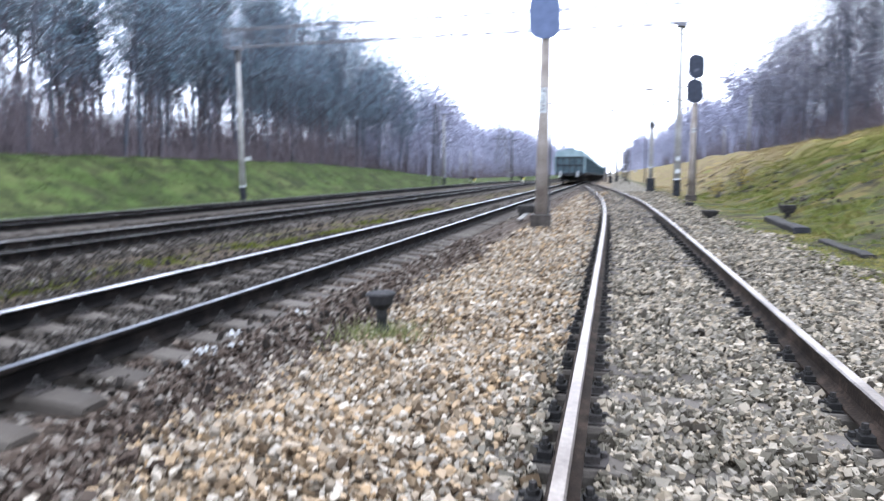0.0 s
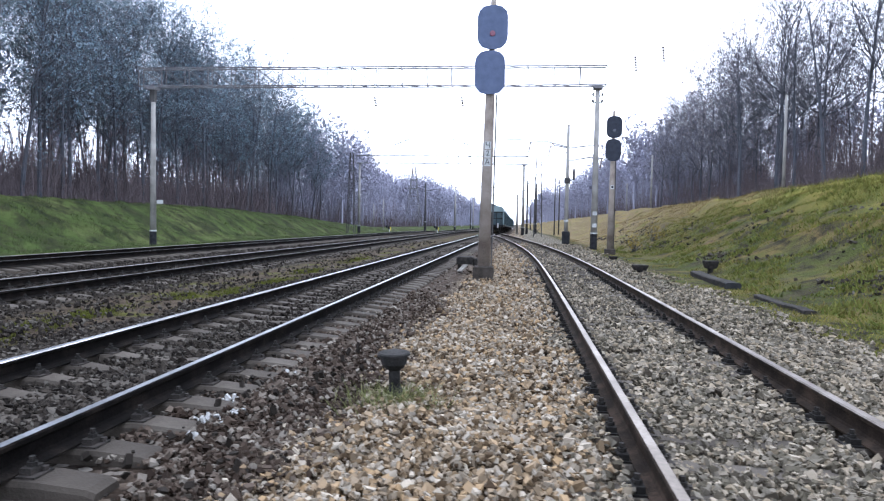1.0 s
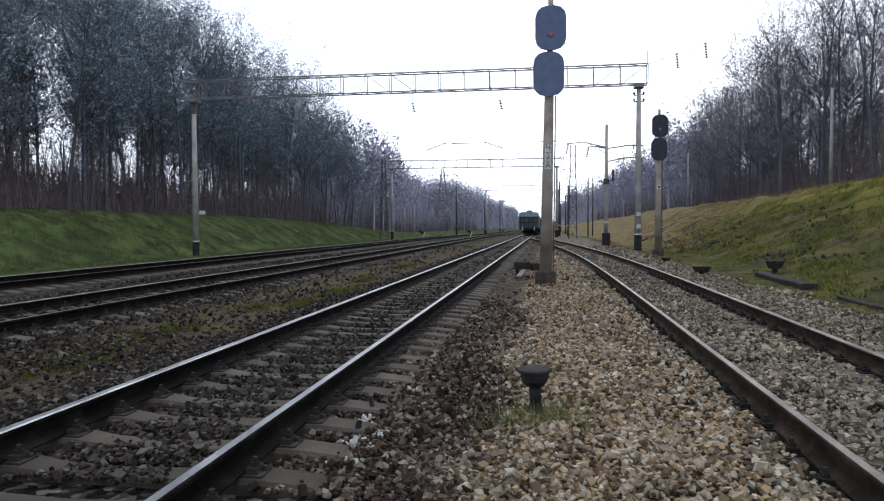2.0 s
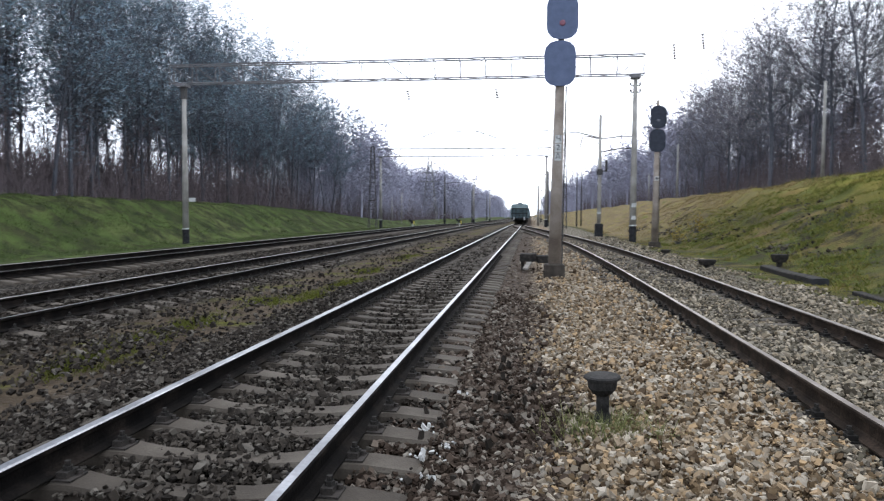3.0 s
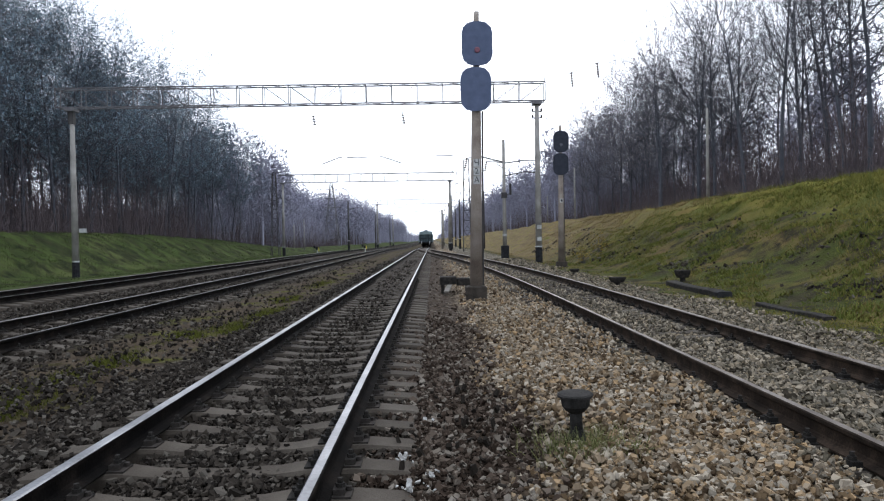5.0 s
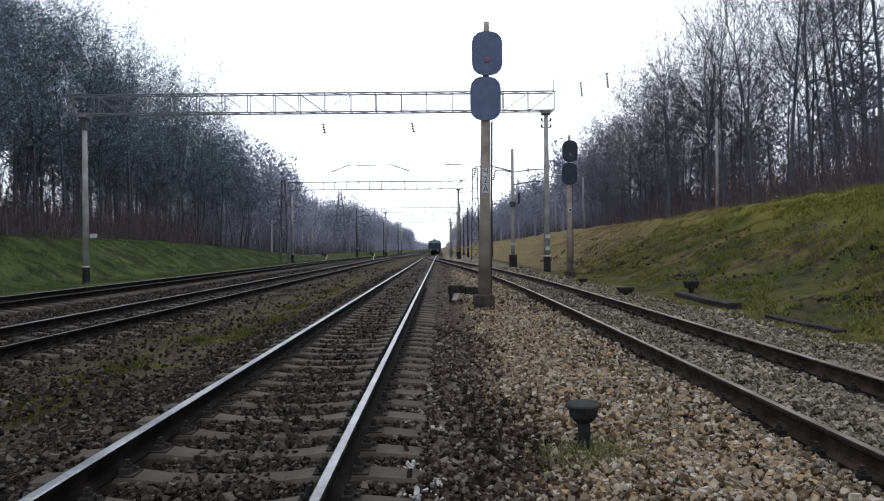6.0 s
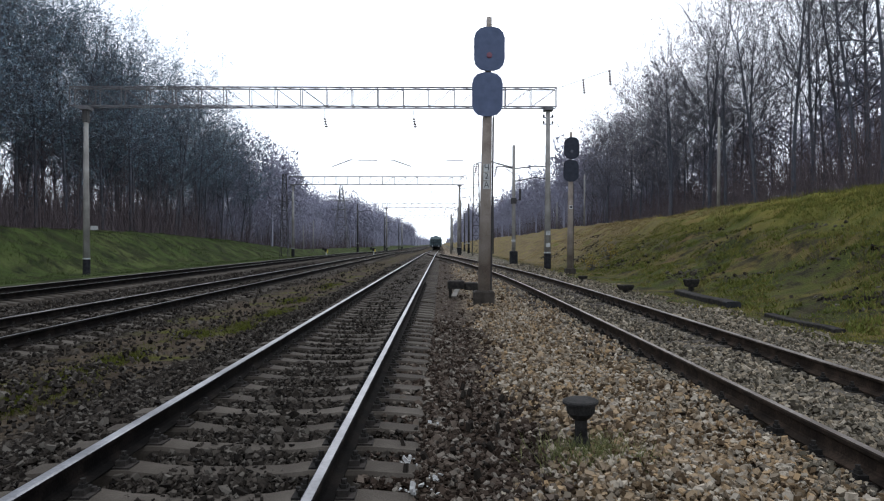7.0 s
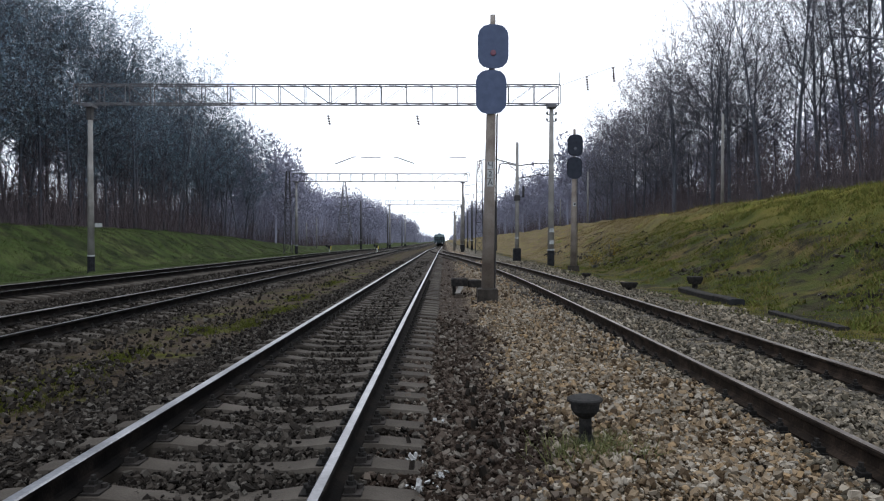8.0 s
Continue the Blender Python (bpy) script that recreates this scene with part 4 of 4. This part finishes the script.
def scatter(x0, x1, y0, y1, gap, seed):
    """Uneven spots about a gap apart."""
    rng = np.random.default_rng(seed)
    out = []
    for y in np.arange(y0, y1, gap):
        for x in np.arange(x0, x1, gap):
            out.append((x + rng.uniform(-0.45, 0.45) * gap, y + rng.uniform(-0.45, 0.45) * gap, rng.uniform(0.88, 1.12)))
    return out


plant(scatter(-44.5, -30.8, 28, 118, 3.9, 1), [0, 1, 2, 5], "trees of the wood beyond the green bank", 1)
plant([(x, y, 0.92 * k) for x, y, k in scatter(26.0, 38, 30, 70, 4.4, 2)], [3, 4], "trees of the wood above the grassy bank", 2)
plant([(x, y, 0.84 * k) for x, y, k in scatter(25.5, 38, 68, 114, 4.4, 8)], [6, 7, 6, 7, 4], "trees of the wood above the grassy bank", 3)


def far_tree(rng, h):
    """A far tree as arrays: trunk, rising limbs, and a dense uneven crown of twig clumps."""
    v, f = tubes([(np.array([0, 0, -0.3]), np.array([0.2, 0, 0.5 * h]), 0.2, 0.14), (np.array([0.2, 0, 0.5 * h]), np.array([0, 0.2, 0.92 * h]), 0.14, 0.03)], 4)
    n = 90
    base = np.stack([np.zeros(n), np.zeros(n), rng.uniform(0.2, 0.75, n) * h], 1)
    tip = base + rng.normal(0, 1, (n, 3)) * np.array([0.11, 0.11, 0.02]) * h + np.stack([np.zeros(n), np.zeros(n), rng.uniform(0.05, 0.25, n) * h], 1)
    v2, f2 = slivers(base, tip, np.full(n, 0.12), rng)
    n = 620
    d = rng.normal(0, 1, (n, 3))
    d /= np.linalg.norm(d, axis=1, keepdims=True)
    lump = 0.75 + 0.25 * np.sin(d[:, 0] * 5 + h) * np.sin(d[:, 1] * 4) + 0.12 * np.sin(d[:, 2] * 9)
    p = d * (rng.random(n) ** 0.4 * lump)[:, None] * np.array([0.21, 0.21, 0.40]) * h + np.array([0, 0, 0.6 * h])
    v3, f3 = slivers(p, p + rng.normal(0, 0.5, (n, 3)) + np.array([0, 0, 0.3]), rng.uniform(0.2, 0.5, n), rng)
    return np.concatenate([v, v2, v3]), np.concatenate([f, f2 + len(v), f3 + len(v) + len(v2)])


def far_wood(name, spots, label, seed):
    rng = np.random.default_rng(seed)
    kinds = [far_tree(rng, h) for h in (19, 20, 21, 18, 20.5)]
    vs, fs, k = [], [], 0
    for x, y, s in spots:
        a = rng.uniform(0, 2 * np.pi)
        c, si = np.cos(a), np.sin(a)
        v, f = kinds[rng.integers(0, len(kinds))]
        vs.append(v @ (np.array([[c, si, 0], [-si, c, 0], [0, 0, 1]]) * s) + np.array([x, y, float(height(x, y)) - 0.1]))
        fs.append(f + k)
        k += len(v)
    return tagged(new(name, array_mesh(name, np.concatenate(vs), np.concatenate(fs), FAR_TWIG)), label, "woodland", kind="stuff")


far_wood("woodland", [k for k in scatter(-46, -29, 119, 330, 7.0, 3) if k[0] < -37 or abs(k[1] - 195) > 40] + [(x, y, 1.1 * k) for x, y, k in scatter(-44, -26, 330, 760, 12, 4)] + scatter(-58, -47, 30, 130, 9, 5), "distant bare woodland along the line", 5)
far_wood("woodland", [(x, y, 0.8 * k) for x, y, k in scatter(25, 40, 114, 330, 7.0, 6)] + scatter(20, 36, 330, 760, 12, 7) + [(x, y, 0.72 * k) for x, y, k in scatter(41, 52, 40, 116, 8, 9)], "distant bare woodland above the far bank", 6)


def brushwood(name, x0, x1, y0, y1, n, h0, h1, label, seed, wide=1.0, shoots=2, mat=None):
    rng = np.random.default_rng(seed)
    x, y = rng.uniform(x0, x1, n), y0 + (y1 - y0) * rng.random(n) ** 1.4
    clump = 0.55 + 0.45 * np.sin(x * 0.7 + 2 * np.sin(y * 0.21)) * np.sin(y * 0.33) + 0.25 * np.sin(y * 1.1 + x)
    base = np.stack([x, y, height(x, y) - 0.05], 1)
    h = rng.uniform(h0, h1, n) * clump.clip(0.22, 1.25)
    lean = 0.42 if h1 < 7 else 0.13
    tip = base + np.stack([rng.normal(0, lean, n) * h, rng.normal(0, lean, n) * h, h], 1)
    v, f = slivers(base, tip, rng.uniform(0.022, 0.045, n) * wide, rng)
    # side shoots
    n2 = shoots * n
    k = rng.integers(0, n, n2)
    u = rng.uniform(0.2, 0.95, n2)[:, None]
    b2 = base[k] * (1 - u) + tip[k] * u
    t2 = b2 + (rng.normal(0, 0.35, (n2, 3)) + np.array([0, 0, 0.35])) * np.minimum(1.6, 0.3 * h[k])[:, None]
    v2, f2 = slivers(b2, t2, rng.uniform(0.016, 0.03, n2) * wide, rng)
    me = array_mesh(name, np.concatenate([v, v2]), np.concatenate([f, f2 + len(v)]), mat or BRUSH)
    return tagged(new(name, me), label, "brushwood", kind="stuff")


brushwood("brushwood", -41, -29.5, 25, 330, 20000, 1.2, 6.0, "reddish-brown bare brushwood at the wood's edge", 31, 0.9, 5)
brushwood("brushwood", 23.8, 36, 30, 330, 18000, 1.0, 5.2, "brown bare brushwood at the top of the bank", 32, 0.9, 5)


brushwood("saplings", -50, -30.5, 25, 330, 13000, 4.0, 11.0, "thin bare saplings crowding under the trees", 35, 1.7, 7)
brushwood("saplings", 25, 46, 30, 330, 13000, 4.0, 10.0, "thin bare saplings crowding above the bank", 36, 1.7, 7)
brushwood("saplings", -115, -50, 30, 420, 8000, 8.0, 17.0, "deep wood of thin bare stems", 37, 7.0, 5)
brushwood("saplings", 40, 105, 36, 420, 9000, 5.0, 13.0, "deep wood of thin bare stems", 38, 7.0, 5)
# far thickets take the twig colour with haze mixed into it
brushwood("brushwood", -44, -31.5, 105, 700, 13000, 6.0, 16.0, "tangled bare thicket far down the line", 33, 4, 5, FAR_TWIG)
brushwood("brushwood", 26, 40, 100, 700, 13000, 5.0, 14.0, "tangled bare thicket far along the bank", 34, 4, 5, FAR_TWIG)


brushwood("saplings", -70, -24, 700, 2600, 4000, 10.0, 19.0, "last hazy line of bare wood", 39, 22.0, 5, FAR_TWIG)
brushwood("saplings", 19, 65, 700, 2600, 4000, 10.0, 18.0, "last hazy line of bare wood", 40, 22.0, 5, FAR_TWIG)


def build_shrub(x, y, h, seed):
    """A low bush: bare stems with a few leaves left on them."""
    rng = np.random.default_rng(seed)
    t = thing("shrub", "low bush with last yellow leaves beside the signal", "shrub", pose(x, y, float(height(x, y))), group="bushes on the bank")
    n = 60
    base = rng.normal(0, 0.06, (n, 3)) * np.array([1, 1, 0])
    tip = base + rng.normal(0, 0.35, (n, 3)) * h + np.array([0, 0, h * 0.8])
    tip[:, 2] = np.abs(tip[:, 2])
    v, f = slivers(base, tip, np.full(n, 0.02), rng)
    tagged(part("stems", array_mesh("stems", v, f, TWIG), None, t), kind="stuff")
    k = rng.integers(0, n, 260)
    u = rng.uniform(0.4, 1.0, (260, 1))
    lb = base[k] * (1 - u) + tip[k] * u + rng.normal(0, 0.05, (260, 3))
    v, f = slivers(lb, lb + rng.normal(0, 0.06, (260, 3)), rng.uniform(0.04, 0.08, 260), rng)
    tagged(part("leaves", array_mesh("leaves", v, f, YELLOWLEAF), None, t), kind="stuff")
    return t


YELLOWLEAF = material("yellow_autumn_leaves", [(0.10, 0.07, 0.018), (0.19, 0.14, 0.025), (0.25, 0.18, 0.04)], 2, 0.85, 0.0, island=0.6)
build_shrub(9.9, 38.5, 0.9, 61)
build_shrub(11.3, 40.5, 1.1, 62)


# ---- grass ----
def grass(name, x, y, h, mat, label, seed, width=0.018):
    rng = np.random.default_rng(seed)
    n = len(x)
    base = np.stack([x, y, height(x, y) - 0.03], 1)
    hh = np.asarray(h) * rng.uniform(0.5, 1.3, n)
    tip = base + np.stack([rng.normal(0, 0.5, n) * hh, rng.normal(0, 0.5, n) * hh, hh], 1)
    v, f = slivers(base, tip, rng.uniform(0.6, 1.5, n) * width, rng)
    return tagged(new(name, array_mesh(name, v, f, mat)), label, "grass", kind="stuff")


def patchy(n, x0, x1, y0, y1, power, rng, thresh=-0.35):
    x, y = rng.uniform(x0, x1, n), y0 + (y1 - y0) * rng.random(n) ** power
    keep = np.sin(x * 1.1 + 1.5 * np.sin(y * 0.6)) * np.sin(y * 0.8 + 1.2 * np.sin(x * 0.9)) + rng.normal(0, 0.3, n) > thresh
    return x[keep], y[keep]


x, y = patchy(190000, 7.7, 24, 8, 75, 1.7, RNG, -0.1)
dried = y + 6 * np.sin(x * 0.8) + RNG.normal(0, 6, len(x)) > 44
grass("grass", x[~dried], y[~dried], 0.06 + 0.16 * smooth_step(10, 18, x[~dried]), GRASS, "patchy yellow-green grass on the sloping bank", 41)
grass("grass", x[dried], y[dried], 0.06 + 0.14 * smooth_step(10, 18, x[dried]), GRASS_DRY, "dry straw-coloured grass farther along the bank", 45)
x, y = patchy(70000, -30, -15, 25, 110, 1.5, RNG, 0.0)
grass("grass", x, y, 0.16, GRASS_L, "green grass on the low bank", 42, 0.03)
cx, cy = patchy(1700, 9.2, 17.5, 9, 46, 1.4, RNG, -0.3)
k = RNG.integers(0, len(cx), 34000)
r = 0.09 + 0.1 * RNG.random(len(cx))[k]
x, y = RNG.normal(cx[k], r), RNG.normal(cy[k], r)
grass("weeds", x, y, 0.05 + 0.1 * RNG.random(len(cx))[k], WEED, "low green and brown weed clumps on the rough bank", 46, 0.045)
x, y = RNG.normal(2.6, 0.17, 700), RNG.normal(5.16, 0.15, 700)
grass("grass_tuft", x, y, 0.21, TUFT, "small grass tuft at the foot of the iron stand", 43, 0.008)
spots = [(-2.82, 6.9, 0.35), (-2.92, 8.1, 0.3), (-2.98, 9.6, 0.45), (-2.8, 12.3, 0.35), (-2.35, 13.3, 0.5), (-2.3, 15.7, 0.7), (-2.6, 19.5, 0.6), (-2.74, 25.7, 1.3)]
k = RNG.integers(0, len(spots), 15000)
mid = np.array(spots)[k]
x, y = RNG.normal(mid[:, 0], 0.17), RNG.normal(mid[:, 1], mid[:, 2])
keep = np.sin(x * 9 + 2 * np.sin(y * 4)) * np.sin(y * 5.5 + x * 3) + RNG.normal(0, 0.35, len(x)) > -0.15
x, y = x[keep], y[keep]
grass("moss", x, y, 0.085, MOSS, "mossy grass strip between the tracks", 44, 0.012)


# ---- ballast stones ----
CUBE = np.array([(-1, -1, -1), (1, -1, -1), (1, 1, -1), (-1, 1, -1), (-1, -1, 1), (1, -1, 1), (1, 1, 1), (-1, 1, 1)], float) * 0.5
CUBE_F = np.array([(3, 2, 1), (3, 1, 0), (4, 5, 6), (4, 6, 7), (0, 1, 5), (0, 5, 4), (1, 2, 6), (1, 6, 5), (2, 3, 7), (2, 7, 6), (3, 0, 4), (3, 4, 7)])


OCTA = np.array([(1, 0, 0), (0, 1, 0), (-1, 0, 0), (0, -1, 0), (0, 0, 1), (0, 0, -1)], float) * 0.72
OCTA_F = np.array([(0, 1, 4), (1, 2, 4), (2, 3, 4), (3, 0, 4), (1, 0, 5), (2, 1, 5), (3, 2, 5), (0, 3, 5)])


def stone_arrays(x, y, z, size, rng, flat=0.75, far=False):
    n = len(x)
    form, sides = (OCTA, OCTA_F) if far else (CUBE, CUBE_F)
    v = form[None] * np.array([1.1, 1.0, 0.95]) + rng.uniform(-0.24, 0.24, (n, len(form), 3))
    v *= (size * np.exp(rng.normal(-0.06, 0.33, n)).clip(0.45, 1.9))[:, None, None] * rng.uniform(0.65, 1.25, (n, 1, 3)) * np.array([1, 1, flat])
    q = rng.normal(size=(n, 4))
    q[:, 1:3] *= 0.45
    q /= np.linalg.norm(q, axis=1, keepdims=True)
    w, a, b, c = q.T
    R = np.stack([1 - 2 * (b * b + c * c), 2 * (a * b - w * c), 2 * (a * c + w * b), 2 * (a * b + w * c), 1 - 2 * (a * a + c * c), 2 * (b * c - w * a),
                  2 * (a * c - w * b), 2 * (b * c + w * a), 1 - 2 * (a * a + b * b)], 1).reshape(n, 3, 3)
    v = np.einsum("nij,nkj->nki", R, v) + np.stack([x, y, z], 1)[:, None]
    f = sides[None] + (np.arange(n) * len(form))[:, None, None]
    return v.reshape(-1, 3), f.reshape(-1, 3)


def clear_of_tracks(x, y, rng, keep_b=0.03, keep_a=0.8):
    """Leaves the rails free, and most of the sleepers' tops."""
    ok = np.ones(len(x), bool)
    for name, cx, keep in (("track_main", 0.0 * y, keep_b), ("track_siding", siding_smooth(y), keep_a), ("track_second", TRACK_C + 0.0 * y, keep_b)):
        off = np.abs(np.abs(x - cx) - HALF)
        ok &= off > 0.135
        at = SLEEPER_AT[name]
        ys = np.array([p[1] for p in at])
        near = np.abs(y[:, None] - ys[None]).min(1) < 0.125
        seat = (np.abs(x - cx) < 1.33) & near
        mid = np.abs(x - cx) < 0.36
        ok &= ~(seat & (off < (0.26 if keep < 0.1 else 0.15))) & ~(seat & (rng.random(len(x)) > np.where(mid, 0.36 if keep < 0.1 else 0.42, keep)))
    return ok


ZONES = [("ballast", "dark oil-stained crushed stone round the main track", STONE_DARK, -9.5, 0.95), ("ballast", "rust-brown crushed stone beside the main track", STONE_BROWN, 0.95, 2.25), ("ballast", "pale brownish crushed stone between the tracks", STONE_LIGHT, 2.25, 4.15),
         ("ballast", "grey crushed stone of the siding", STONE_GREY, 4.15, 7.9)]
BANDS = [(-6.0, 1.7, 45, 0.04, -6.0), (1.7, 3.6, 1500, 0.0275, 1.5), (3.6, 5.5, 1500, 0.0275, -2.3), (5.5, 9.0, 950, 0.031, -5.0), (9.0, 16.0, 300, 0.04, -8.3), (16.0, 30.0, 75, 0.05, -9.0), (30.0, 52.0, 22, 0.07, -9.0)]
for name, label, mat, x0, x1 in ZONES:
    vs, fs, k = [], [], 0
    for y0, y1, dens, size, xmin in BANDS:
        a = max(x0, xmin)
        if a >= x1:
            continue
        n = int((x1 - a) * (y1 - y0) * dens)
        x, y = RNG.uniform(a - 0.35, x1 + 0.35, n), RNG.uniform(y0, y1, n)
        wob = 0.16 * np.sin(y * 1.3) + 0.09 * np.sin(y * 3.7) + RNG.normal(0, 0.16, n)
        thin = np.where((x < -2.0) & (x > -4.3), 0.22, 1.0)
        thin = np.where((y > 14) & (x > 0.95) & (x < 2.2), 0.12, thin)
        ok = (RNG.random(n) < thin) & (x > a + wob * (a > xmin)) & (x < x1 + wob) & clear_of_tracks(x, y, RNG)
        x, y = x[ok], y[ok]
        heap = 0.03 * np.sin(x * 2.1 + np.sin(y * 1.7)) * np.sin(y * 1.9) + 0.012
        shoulder = -0.05 * smooth_step(1.25, 1.9, np.abs(x)) * (np.abs(x) < 2.4)
        v, f = stone_arrays(x, y, heap * (np.abs(x) > 1.5) + shoulder - 0.022 * (np.abs(x) < 1.4) + 0.012 * (np.abs(x) < 0.42) + 0.03 * (np.abs(np.abs(x - 5.13) - 1.2) < 0.28) + RNG.uniform(-0.026, 0.008, len(x)), size, RNG, far=y0 >= 9)
        vs.append(v)
        fs.append(f + k)
        k += len(v)
    tagged(new(name, array_mesh(name, np.concatenate(vs), np.concatenate(fs), mat)), label, "ballast", kind="stuff")

# single stones that can be picked apart, lying on top beside the stand and the main rail
STONES = []
for i in range(6):
    v, f = stone_arrays(np.zeros(1), np.zeros(1), np.zeros(1), np.array([0.032]), RNG)
    STONES.append((array_mesh("stone", v, f, STONE_LIGHT), array_mesh("stone", v, f, STONE_DARK), array_mesh("stone", v, f, STONE_WHITE)))
for i in range(260):
    x, y = RNG.uniform(1.2, 4.1), RNG.uniform(2.6, 7.5)
    part("stone", STONES[i % 6][0 if x > 2.25 else 1], None, ground, m=pose(x, y, 0.012, RNG.uniform(-25, 25), RNG.uniform(-25, 25), RNG.uniform(0, 360)))
for cx, cy, n in ((1.27, 5.0, 9), (1.33, 4.45, 12), (1.45, 4.62, 6), (1.42, 6.05, 2), (1.36, 4.1, 5)):
    for i in range(n):
        part("stone", STONES[i % 6][2], None, ground, m=pose(cx + RNG.normal(0, 0.05), cy + RNG.normal(0, 0.05), 0.0, RNG.uniform(-25, 25), RNG.uniform(-25, 25), RNG.uniform(0, 360)) @ Matrix.Scale(RNG.uniform(0.5, 0.95), 4))
n = 8000
x, y = RNG.uniform(10.3, 15.5, n), 9 + 55 * RNG.random(n) ** 1.5
ok = height(x, y) - 3.65 * np.clip((x - 9.3) / 9.2, 0, 1) + RNG.normal(0, 0.12, n) < -0.06
ok &= np.sin(x * 1.3 + 0.8 * np.sin(y * 0.35)) * np.sin(y * 0.55 + 1.1 * np.sin(x * 0.6)) + RNG.normal(0, 0.25, n) > 0.25
x, y = x[ok], y[ok]
v, f = stone_arrays(x, y, height(x, y) - 0.015, 0.075, RNG)
tagged(new("bank_stones", array_mesh("bank_stones", v, f, STONE_DARK)), "grey broken stones bared on the bank", "stones", kind="stuff")


# ---- what moves ----
def motions():
    """The train rolls away along the main track, down the gentle grade."""
    for i, w in enumerate(WAGONS):
        y = 73.0 + 6.9 + PITCH * i
        rows = []
        for t, run in ((0.0, 0.0), (1.25, 20.3), (2.5, 40.4), (3.5, 56.6), (4.5, 72.6), (6.0, 97.2), (7.0, 113.6), (8.0, 130.0)):
            rows.append((t, pose(0, y + run, 0.19 + float(grade(y + run)))))
        walk(w, rows)


motions()
